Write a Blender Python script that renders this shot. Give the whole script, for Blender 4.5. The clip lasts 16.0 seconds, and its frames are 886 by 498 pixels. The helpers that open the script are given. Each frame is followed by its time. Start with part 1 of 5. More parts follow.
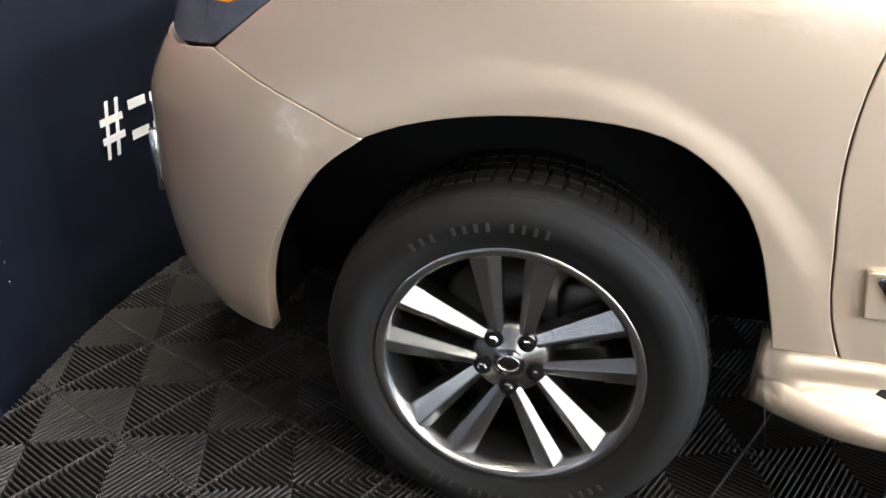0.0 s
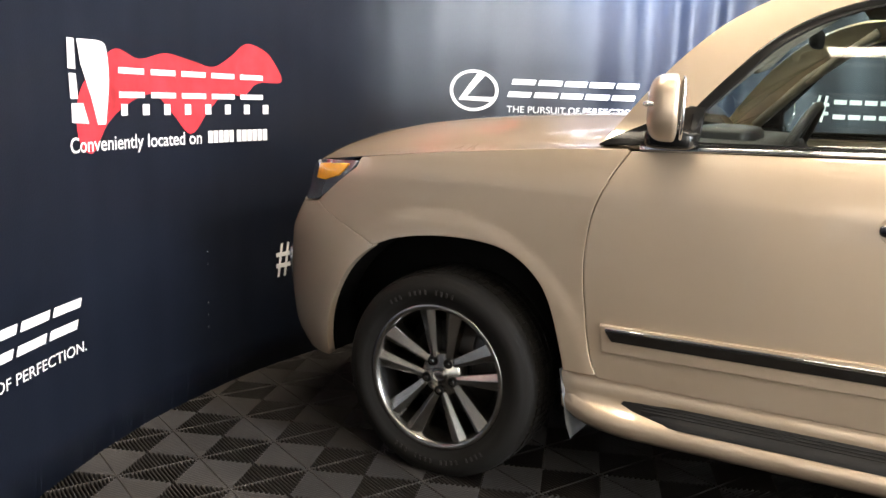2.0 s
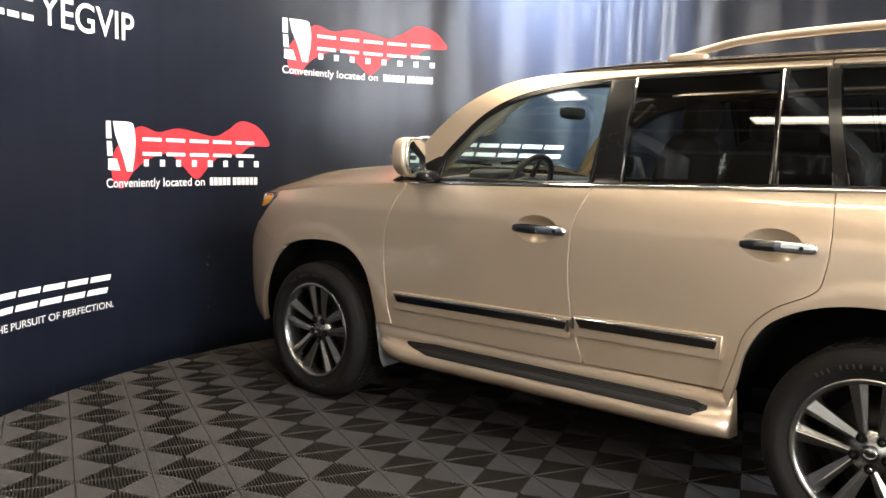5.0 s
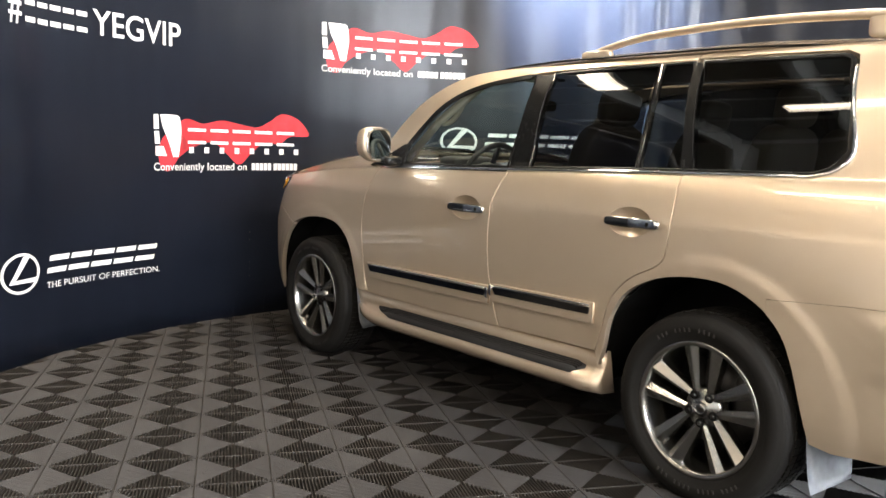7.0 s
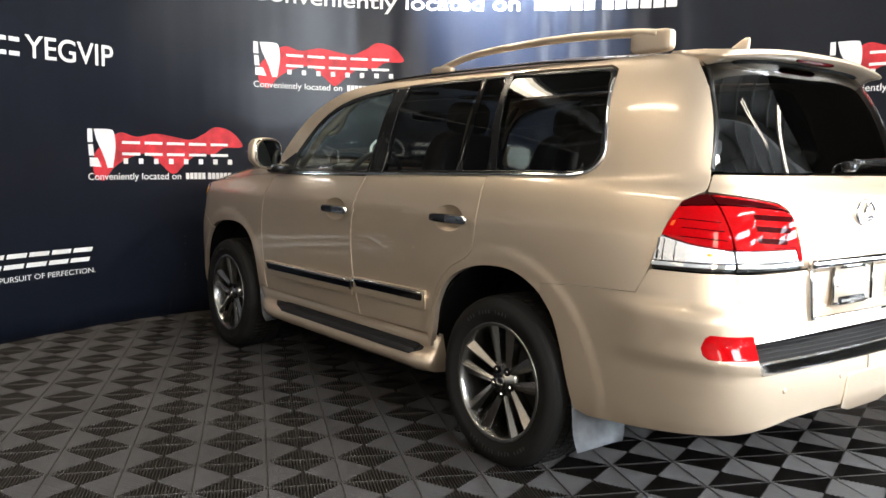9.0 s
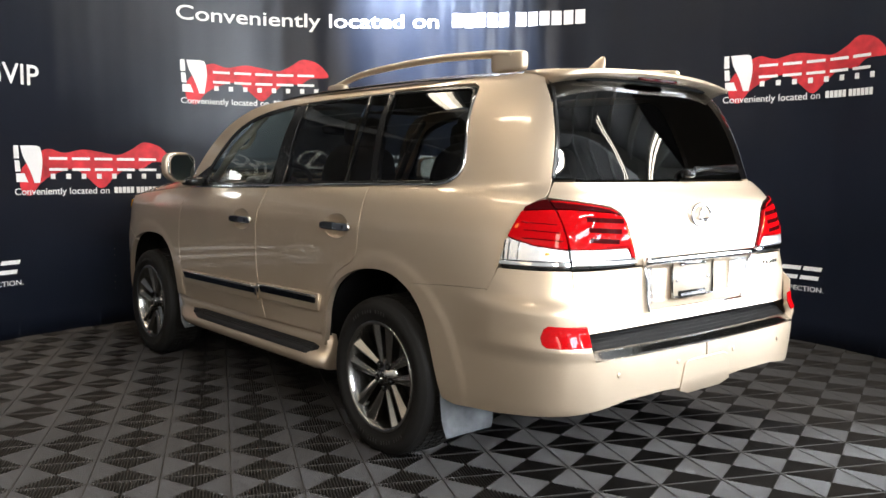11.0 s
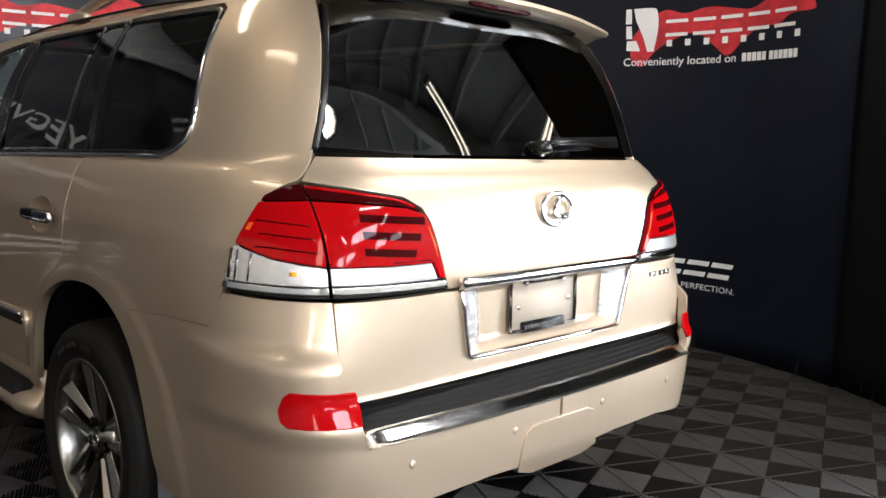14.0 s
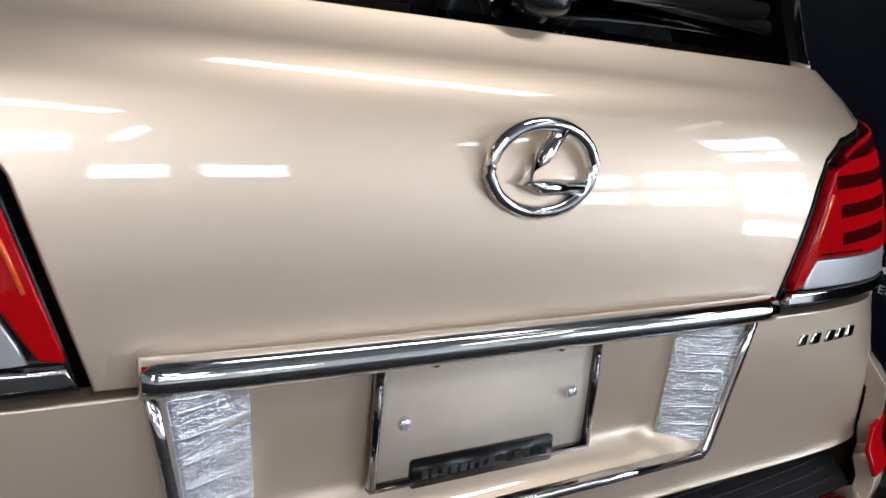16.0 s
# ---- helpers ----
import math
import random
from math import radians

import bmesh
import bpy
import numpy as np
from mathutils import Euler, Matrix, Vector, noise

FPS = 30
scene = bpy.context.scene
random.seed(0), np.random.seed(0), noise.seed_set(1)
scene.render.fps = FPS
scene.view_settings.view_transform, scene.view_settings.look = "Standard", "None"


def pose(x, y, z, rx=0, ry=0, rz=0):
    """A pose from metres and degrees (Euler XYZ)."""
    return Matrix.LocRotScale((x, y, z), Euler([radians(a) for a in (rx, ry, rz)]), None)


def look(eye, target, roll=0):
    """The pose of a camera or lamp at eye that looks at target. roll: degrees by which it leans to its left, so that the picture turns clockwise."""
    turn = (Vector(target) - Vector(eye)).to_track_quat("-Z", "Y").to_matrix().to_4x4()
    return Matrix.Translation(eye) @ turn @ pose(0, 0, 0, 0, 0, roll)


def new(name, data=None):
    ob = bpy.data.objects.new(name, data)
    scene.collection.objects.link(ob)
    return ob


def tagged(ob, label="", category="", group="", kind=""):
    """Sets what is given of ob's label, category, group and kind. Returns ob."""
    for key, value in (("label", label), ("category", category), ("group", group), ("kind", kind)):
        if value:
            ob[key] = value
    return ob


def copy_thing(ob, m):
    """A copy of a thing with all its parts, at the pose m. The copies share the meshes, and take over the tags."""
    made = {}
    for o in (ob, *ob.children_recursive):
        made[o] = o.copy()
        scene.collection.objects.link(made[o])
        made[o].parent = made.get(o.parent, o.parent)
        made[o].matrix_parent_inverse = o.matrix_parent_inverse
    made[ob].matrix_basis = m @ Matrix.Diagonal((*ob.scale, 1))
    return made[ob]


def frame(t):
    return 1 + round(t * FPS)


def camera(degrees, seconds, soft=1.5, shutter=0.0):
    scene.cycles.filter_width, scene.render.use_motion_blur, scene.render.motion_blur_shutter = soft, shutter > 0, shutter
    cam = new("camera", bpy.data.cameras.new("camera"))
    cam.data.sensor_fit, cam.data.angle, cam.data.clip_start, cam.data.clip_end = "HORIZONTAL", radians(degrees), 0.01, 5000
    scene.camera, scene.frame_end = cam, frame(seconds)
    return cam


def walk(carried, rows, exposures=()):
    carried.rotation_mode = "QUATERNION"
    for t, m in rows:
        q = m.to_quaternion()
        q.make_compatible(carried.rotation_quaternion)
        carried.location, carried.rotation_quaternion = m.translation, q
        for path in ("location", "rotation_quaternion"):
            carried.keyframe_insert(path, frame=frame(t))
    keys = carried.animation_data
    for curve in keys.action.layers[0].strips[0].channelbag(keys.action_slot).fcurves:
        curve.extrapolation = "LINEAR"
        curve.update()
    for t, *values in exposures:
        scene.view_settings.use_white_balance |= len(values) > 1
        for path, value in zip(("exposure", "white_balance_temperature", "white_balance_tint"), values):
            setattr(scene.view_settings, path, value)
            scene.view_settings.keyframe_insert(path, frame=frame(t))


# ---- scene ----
cam = camera(55.3, 16.0)
PATH = [
    (0, (0.195, -2.303, 1.298), (-0.22, -0.559, 0.412), 0.3),
    (0.5, (0.384, -2.642, 1.308), (-0.141, -0.838, 0.624), 1.2),
    (1, (0.686, -2.942, 1.332), (-0.063, -1.157, 0.826), 1.4),
    (1.5, (1.057, -3.186, 1.353), (0.185, -1.435, 0.937), 2.0),
    (2, (1.405, -3.458, 1.347), (0.451, -1.737, 0.991), 2.0),
    (2.5, (1.775, -3.616, 1.333), (0.735, -1.941, 1.003), 2.1),
    (3, (2.125, -3.821, 1.323), (1.041, -2.167, 1.021), 1.5),
    (3.5, (2.475, -3.936, 1.334), (1.332, -2.32, 1.043), 1.3),
    (4, (2.847, -3.99, 1.342), (1.638, -2.418, 1.083), 0.9),
    (4.5, (3.176, -4.062, 1.332), (1.946, -2.502, 1.103), 1.0),
    (4.7, (3.321, -4.062, 1.337), (2.075, -2.514, 1.115), 1.2),
    (6.8, (4.546, -3.723, 1.323), (3.028, -2.443, 1.09), 2.2),
    (7, (4.658, -3.71, 1.332), (3.123, -2.451, 1.093), 1.8),
    (7.5, (4.906, -3.665, 1.332), (3.354, -2.423, 1.105), 1.7),
    (8, (5.131, -3.523, 1.327), (3.57, -2.293, 1.103), 1.8),
    (8.5, (5.343, -3.397, 1.343), (3.774, -2.177, 1.123), 1.2),
    (9, (5.552, -3.344, 1.333), (3.979, -2.128, 1.117), 1.1),
    (9.5, (5.727, -3.291, 1.343), (4.155, -2.072, 1.136), 1.0),
    (9.7, (5.79, -3.256, 1.35), (4.219, -2.036, 1.149), 1.0),
    (12, (6.094, -3.186, 1.334), (4.631, -1.837, 1.141), -0.5),
    (12.5, (5.961, -2.955, 1.337), (4.528, -1.574, 1.137), -0.7),
    (13, (5.813, -2.698, 1.324), (4.385, -1.316, 1.093), -0.2),
    (13.5, (5.603, -2.38, 1.33), (4.201, -0.976, 1.075), -0.0),
    (14, (5.464, -1.981, 1.332), (4.056, -0.582, 1.082), 1.6),
    (14.5, (5.268, -1.591, 1.295), (3.813, -0.247, 1.025), 3.0),
    (14.7, (5.18, -1.453, 1.306), (3.721, -0.115, 1.02), 3.3),
    (15, (5.072, -1.226, 1.299), (3.59, 0.077, 0.976), 3.6),
    (15.5, (4.857, -0.861, 1.274), (3.279, 0.311, 0.906), 5.2),
    (16, (4.616, -0.572, 1.255), (3.001, 0.517, 0.801), 6.4),
]
EXPOSURE = [(0, 1.9, 5600, 10), (0.5, 1.7, 5700, 10), (1.5, 1.1, 6200, 11), (2.5, 0.7, 6400, 12), (4, 0.55, 6500, 12), (7, 0.55, 6500, 11), (8, 0.2, 6400, 11), (9, -0.2, 6300, 10), (12.5, -0.45, 6300, 11), (13.5, -0.75, 6400, 12), (14.5, -1.3, 6400, 13), (15.2, -1.65, 6200, 14), (16, -2.2, 5900, 14)]
walk(cam, [(t, look(eye, target, roll)) for t, eye, target, roll in PATH], EXPOSURE)

# ---- light ----
world = bpy.data.worlds.new("hall_air")
scene.world = world
world.use_nodes = True
world.node_tree.nodes["Background"].inputs[0].default_value = (0.75, 0.85, 1.0, 1)
world.node_tree.nodes["Background"].inputs[1].default_value = 0.02


def area_lamp(name, at, target, size, size_y, power, colour):
    data = bpy.data.lights.new(name, "AREA")
    data.shape, data.size, data.size_y, data.energy, data.color = "RECTANGLE", size, size_y, power, colour
    ob = new(name, data)
    ob.matrix_world = look(at, target)
    return ob


def spot_lamp(name, at, target, power, colour, degrees, blend, radius):
    data = bpy.data.lights.new(name, "SPOT")
    data.energy, data.color, data.spot_size, data.spot_blend, data.shadow_soft_size = power, colour, radians(degrees), blend, radius
    ob = new(name, data)
    ob.matrix_world = look(at, target)
    return ob


WARM, COOL = (1.0, 0.85, 0.64), (0.80, 0.88, 1.0)
area_lamp("ceiling_glow", (1.95, -3.6, 4.62), (1.95, -3.4, 0), 2.4, 0.3, 28, WARM)
area_lamp("ceiling_glow", (-0.6, -0.9, 4.62), (-0.6, -0.9, 0), 0.3, 2.4, 45, WARM)
area_lamp("ceiling_glow", (1.0, 0.5, 4.62), (1.0, 0.5, 0), 2.4, 0.3, 85, WARM)
# The last three are added to brighten the hall that the tailgate reflects.
for x, y, a, watts in ((9.0, -0.5, 64, 420), (5.15, 1.9, 75, 290), (12.0, -4.0, 0, 260), (12.4, 1.2, 0, 260), (11.0, 6.0, 0, 260)):
    area_lamp("ceiling_glow", (x, y, 4.62), (x, y, 0), 2.4, 0.3, watts, (1.0, 0.97, 0.92)).matrix_world = pose(x, y, 4.62, 0, 0, a)
# Unseen warm fill from the south, added to light the car's flank.
area_lamp("side_opening_daylight", (1.6, -9.4, 3.2), (1.4, -1.0, 1.2), 6.0, 2.2, 56, (1.0, 0.74, 0.46))
area_lamp("bay_door_daylight", (6.45, 4.85, 1.75), (3.8, 0.0, 1.75), 1.3, 2.7, 550, (0.86, 0.94, 1.0))
# No window stands here: fill added for the curtain's glare and the tailgate.
area_lamp("high_window_daylight", (12.0, -1.2, 4.0), (1.0, 0.8, 1.6), 3.0, 1.0, 750, (0.86, 0.92, 1.0))
# Unseen warm fill high up, added to lift the near rear corner.
area_lamp("doorway_daylight", (8.0, -5.0, 3.2), (3.8, -0.8, 1.2), 0.7, 2.4, 165, (1.0, 0.88, 0.72))
spot_lamp("curtain_spot", (0.45, 0.45, 3.95), (-0.20, 1.75, 2.80), 8500, COOL, 56, 1.0, 0.10)

# ---- materials ----


def mat(name, colour, rough=0.5, metal=0.0, coat=0.0, vary=0.0, grain=60.0, bump=0.0, rough_vary=0.0, stain=3.0, spec=0.5):
    m = bpy.data.materials.new(name)
    m.use_nodes = True
    nt = m.node_tree
    b = nt.nodes["Principled BSDF"]
    b.inputs["Base Color"].default_value = (*colour, 1)
    b.inputs["Roughness"].default_value = rough
    b.inputs["Metallic"].default_value = metal
    b.inputs["Coat Weight"].default_value = coat
    b.inputs["Coat Roughness"].default_value = 0.04
    b.inputs["Specular IOR Level"].default_value = spec
    if vary or bump or rough_vary:
        co = nt.nodes.new("ShaderNodeNewGeometry")
        fine, broad = nt.nodes.new("ShaderNodeTexNoise"), nt.nodes.new("ShaderNodeTexNoise")
        fine.inputs["Scale"].default_value, broad.inputs["Scale"].default_value = grain, stain
        fine.inputs["Detail"].default_value = broad.inputs["Detail"].default_value = 4
        nt.links.new(co.outputs["Position"], fine.inputs["Vector"])
        nt.links.new(co.outputs["Position"], broad.inputs["Vector"])
        mix = nt.nodes.new("ShaderNodeMath")
        mix.operation = "ADD"
        nt.links.new(fine.outputs["Fac"], mix.inputs[0])
        nt.links.new(broad.outputs["Fac"], mix.inputs[1])
        if vary:
            ramp = nt.nodes.new("ShaderNodeMapRange")
            ramp.inputs["From Min"].default_value, ramp.inputs["From Max"].default_value = 0.6, 1.4
            ramp.inputs["To Min"].default_value, ramp.inputs["To Max"].default_value = 1 - vary, 1 + vary
            nt.links.new(mix.outputs[0], ramp.inputs["Value"])
            mul = nt.nodes.new("ShaderNodeVectorMath")
            mul.operation = "SCALE"
            mul.inputs[0].default_value = colour
            nt.links.new(ramp.outputs[0], mul.inputs["Scale"])
            nt.links.new(mul.outputs[0], b.inputs["Base Color"])
        if rough_vary:
            rr = nt.nodes.new("ShaderNodeMapRange")
            rr.inputs["From Min"].default_value, rr.inputs["From Max"].default_value = 0.6, 1.4
            rr.inputs["To Min"].default_value, rr.inputs["To Max"].default_value = max(0.02, rough - rough_vary), rough + rough_vary
            nt.links.new(mix.outputs[0], rr.inputs["Value"])
            nt.links.new(rr.outputs[0], b.inputs["Roughness"])
        if bump:
            bu = nt.nodes.new("ShaderNodeBump")
            bu.inputs["Strength"].default_value, bu.inputs["Distance"].default_value = bump, 0.002
            nt.links.new(fine.outputs["Fac"], bu.inputs["Height"])
            nt.links.new(bu.outputs["Normal"], b.inputs["Normal"])
    return m


def glass(name, tint, even=0.055):
    """A thin pane: what lies behind shows in its tint, and the gloss rises towards grazing angles."""
    m = bpy.data.materials.new(name)
    m.use_nodes = True
    nt = m.node_tree
    nt.nodes.remove(nt.nodes["Principled BSDF"])
    out = nt.nodes["Material Output"]
    clear, gloss, mix, angle = (nt.nodes.new("ShaderNode" + k) for k in ("BsdfTransparent", "BsdfGlossy", "MixShader", "LayerWeight"))
    rise, share = nt.nodes.new("ShaderNodeMath"), nt.nodes.new("ShaderNodeMath")
    rise.operation, rise.inputs[1].default_value = "POWER", 5.0
    share.operation, share.inputs[1].default_value, share.inputs[2].default_value = "MULTIPLY_ADD", 0.92, even
    angle.inputs["Blend"].default_value = 0.5
    clear.inputs["Color"].default_value = (*tint, 1)
    gloss.inputs["Roughness"].default_value = 0.015
    nt.links.new(angle.outputs["Facing"], rise.inputs[0])
    nt.links.new(rise.outputs[0], share.inputs[0])
    nt.links.new(share.outputs[0], mix.inputs[0])
    nt.links.new(clear.outputs[0], mix.inputs[1])
    nt.links.new(gloss.outputs[0], mix.inputs[2])
    nt.links.new(mix.outputs[0], out.inputs["Surface"])
    return m


PAINT = mat("gold_paint", (0.60, 0.482, 0.354), 0.43, 0.69, 1.0, vary=0.03, grain=900, rough_vary=0.03)
BLACK_TRIM = mat("black_trim", (0.008, 0.0078, 0.0075), 0.24, 0, 0.0, rough_vary=0.04, spec=0.25)
PLATE = mat("plate_backing", (0.60, 0.52, 0.42), 0.5, 0.0, vary=0.05, grain=60, spec=0.2)
RUBBER = mat("tyre_rubber", (0.010, 0.0093, 0.0085), 0.66, vary=0.25, grain=90, bump=0.25, rough_vary=0.12, spec=0.15)
RAISED = mat("raised_tyre_marks", (0.024, 0.022, 0.020), 0.55, vary=0.2, grain=90, spec=0.3)
TREAD_PAD = mat("ribbed_rubber_pad", (0.014, 0.0135, 0.0135), 0.5, vary=0.2, grain=120, bump=0.4, spec=0.25)
# Near-black: shade in the arches and recesses is put into this colour too.
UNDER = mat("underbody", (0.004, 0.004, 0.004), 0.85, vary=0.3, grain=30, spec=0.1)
CHROME = mat("chrome", (0.80, 0.80, 0.80), 0.07, 1.0, rough_vary=0.02)
DARK_CHROME = mat("dark_chrome", (0.16, 0.155, 0.15), 0.10, 1.0)
ALLOY = mat("alloy", (0.36, 0.35, 0.33), 0.25, 1.0, vary=0.015, grain=40, rough_vary=0.01)
# Darker copy of the brake steel, with the shade behind the spokes in it.
SHADED_DISC = mat("shaded_brake_steel", (0.07, 0.068, 0.065), 0.45, 1.0, vary=0.2, grain=40)
BRAKE = mat("brake_steel", (0.30, 0.29, 0.28), 0.4, 1.0, vary=0.15, grain=40)
RED_LENS = mat("red_lens", (0.36, 0.0015, 0.003), 0.3, 0, 0.35, vary=0.22, grain=160, spec=0.0)
DARK_LENS = mat("dark_red_lens", (0.035, 0.0015, 0.002), 0.3, 0, 0.12, spec=0.0)
SATIN = mat("satin_silver", (0.58, 0.57, 0.56), 0.30, 0.7, rough_vary=0.03, grain=30)
CLEAR_LENS = mat("clear_lens", (0.90, 0.90, 0.91), 0.10, 0.75, 1.0, vary=0.12, grain=240, bump=0.8)
ORANGE = mat("orange_red_lens", (0.75, 0.10, 0.012), 0.2, 0, 0.8, vary=0.2, grain=120)
AMBER = mat("amber_lens", (1.0, 0.46, 0.012), 0.15, 0, 1.0, vary=0.1)
HEAD_LENS = mat("headlamp_lens", (0.10, 0.11, 0.13), 0.06, 0.3, 1.0, vary=0.4, grain=20)
CLEAR_GLASS = glass("clear_glass", (0.74, 0.83, 0.80))
TINTED_GLASS = glass("tinted_glass", (0.11, 0.11, 0.107))
REAR_GLASS = glass("rear_glass", (0.10, 0.10, 0.10), 0.08)
MIRROR = mat("mirror_glass", (0.85, 0.88, 0.88), 0.02, 1.0)
# Cream leather, far darkened: the cabin's shade is in the colour.
LEATHER = mat("shaded_cream_leather", (0.15, 0.122, 0.085), 0.5, vary=0.1, grain=120, bump=0.3)
DASH = mat("dark_dash", (0.018, 0.017, 0.017), 0.55, vary=0.2, grain=150, bump=0.3)
# Cream lining, darkened in the same way for the dim cabin.
HEADLINER = mat("shaded_cream_headliner", (0.17, 0.148, 0.113), 0.9, vary=0.08, grain=200)
CLOTH = mat("dark_curtain", (0.0125, 0.0162, 0.028), 0.30, vary=0.25, grain=140, bump=0.25, stain=1.2)
BLACK_CLOTH = mat("black_curtain", (0.006, 0.0065, 0.008), 0.55, vary=0.25, grain=140, bump=0.25, stain=1.2, spec=0.3)
PRINT_WHITE = mat("white_print", (0.72, 0.72, 0.72), 0.65, vary=0.06, grain=90)
PRINT_RED = mat("red_print", (0.50, 0.02, 0.03), 0.6, vary=0.45, grain=14, stain=5)
TILE = mat("grey_floor_tile", (0.036, 0.0325, 0.030), 0.56, vary=0.22, grain=45, bump=0.2, rough_vary=0.10, stain=2.2, spec=0.26)
SUBFLOOR = mat("dark_subfloor", (0.022, 0.021, 0.020), 0.9, vary=0.3, grain=20)
CEILING = mat("dark_ceiling", (0.18, 0.18, 0.18), 0.8, vary=0.2, grain=8)
PALE_FLOOR = mat("added_pale_floor", (0.42, 0.41, 0.39), 0.5, vary=0.18, grain=9, bump=0.2, rough_vary=0.1, stain=0.8)
HALL = mat("hall_wall", (0.58, 0.58, 0.56), 0.8, vary=0.15, grain=5)
ROOF_STEEL = mat("pale_roof_steel", (0.42, 0.43, 0.42), 0.6, 0.1, vary=0.15, grain=12)
STEEL = mat("painted_steel", (0.16, 0.16, 0.155), 0.6, 0.1, vary=0.15, grain=12)
FLAP = mat("scuffed_mudflap", (0.27, 0.285, 0.31), 0.42, vary=0.3, grain=18, rough_vary=0.15, stain=9)


def glowing(name, colour, strength):
    m = bpy.data.materials.new(name)
    m.use_nodes = True
    b = m.node_tree.nodes["Principled BSDF"]
    b.inputs["Emission Color"].default_value = (*colour, 1)
    b.inputs["Emission Strength"].default_value = strength
    return m


TUBE = glowing("lit_tube", (1.0, 0.88, 0.70), 30)
DIFFUSER = glowing("lit_diffuser", (1.0, 0.86, 0.64), 14)
DAYLIGHT_PANE = glowing("daylit_pane", (0.85, 0.93, 1.0), 80)

# ---- mesh helpers ----


def spline(table):
    """A smooth curve through (at, value) pairs, with no overshoot."""
    xs, ys = [p[0] for p in table], [p[1] for p in table]
    d = [(ys[k + 1] - ys[k]) / (xs[k + 1] - xs[k]) for k in range(len(xs) - 1)]
    m = [d[0]] + [0 if a * b <= 0 else 2 * a * b / (a + b) for a, b in zip(d, d[1:])] + [d[-1]]

    def value(v):
        if v <= xs[0]:
            return ys[0]
        if v >= xs[-1]:
            return ys[-1]
        k = 0
        while v > xs[k + 1]:
            k += 1
        h = xs[k + 1] - xs[k]
        t = (v - xs[k]) / h
        return (ys[k] * (2 * t ** 3 - 3 * t * t + 1) + m[k] * h * (t ** 3 - 2 * t * t + t)
                + ys[k + 1] * (3 * t * t - 2 * t ** 3) + m[k + 1] * h * (t ** 3 - t * t))
    return value


def flow(points, steps=6, closed=False):
    """A smooth run of points through the given ones."""
    n, out = len(points), []
    for k in range(n if closed else n - 1):
        p0 = points[(k - 1) % n] if closed or k else points[0]
        p1, p2 = points[k], points[(k + 1) % n]
        p3 = points[(k + 2) % n] if closed or k + 2 < n else points[-1]
        for j in range(steps):
            t = j / steps
            out.append(tuple(0.5 * (2 * b + (c - a) * t + (2 * a - 5 * b + 4 * c - d) * t * t + (3 * b - a - 3 * c + d) * t ** 3)
                             for a, b, c, d in zip(p0, p1, p2, p3)))
    if not closed:
        out.append(tuple(points[-1]))
    return out


def empty(name, at=(0, 0, 0)):
    ob = new(name)
    ob.location = at
    return ob


def part(name, bm, material, parent=None, label="", smooth=True):
    me = bpy.data.meshes.new(name)
    bm.to_mesh(me)
    bm.free()
    me.materials.append(material)
    if smooth:
        me.polygons.foreach_set("use_smooth", [True] * len(me.polygons))
    ob = new(name, me)
    ob.parent = parent
    return tagged(ob, label)


def edged(bm, width=0.004, segments=2, angle=35):
    es = [e for e in bm.edges if len(e.link_faces) == 2 and e.calc_face_angle(0) > radians(angle)]
    bmesh.ops.bevel(bm, geom=es, offset=width, segments=segments, affect="EDGES", clamp_overlap=True)
    return bm


def box_bm(x0, x1, y0, y1, z0, z1, bevel=0.0, bm=None, m=None):
    own = bmesh.new()
    bmesh.ops.create_cube(own, size=1)
    for v in own.verts:
        v.co = Vector(((x0 + x1) / 2 + v.co.x * (x1 - x0), (y0 + y1) / 2 + v.co.y * (y1 - y0), (z0 + z1) / 2 + v.co.z * (z1 - z0)))
    if bevel:
        edged(own, bevel)
    if m is not None:
        own.transform(m)
    if bm is None:
        return own
    tmp = bpy.data.meshes.new("tmp")
    own.to_mesh(tmp)
    bm.from_mesh(tmp)
    own.free()
    bpy.data.meshes.remove(tmp)
    return bm


def blob_bm(at, half, power=0.45, rows=14, cols=24, m=None):
    """A rounded box (superellipsoid)."""
    bm = bmesh.new()
    bmesh.ops.create_uvsphere(bm, u_segments=cols, v_segments=rows, radius=1)
    for v in bm.verts:
        v.co = Vector([at[k] + half[k] * math.copysign(abs(v.co[k]) ** power, v.co[k]) for k in range(3)])
    if m is not None:
        bm.transform(m)
    return bm


def turned_bm(profile, at, steps=72, closed=False):
    """Turns (radius, y) pairs about the y axis through at."""
    bm = bmesh.new()
    rows = [[bm.verts.new((at[0] + r * math.cos(2 * math.pi * k / steps), at[1] + y, at[2] + r * math.sin(2 * math.pi * k / steps)))
             for k in range(steps)] for r, y in profile]
    pairs = list(zip(rows, rows[1:])) + ([(rows[-1], rows[0])] if closed else [])
    for a, b in pairs:
        for k in range(steps):
            j = (k + 1) % steps
            bm.faces.new((a[k], a[j], b[j], b[k]))
    bmesh.ops.recalc_face_normals(bm, faces=bm.faces)
    return bm


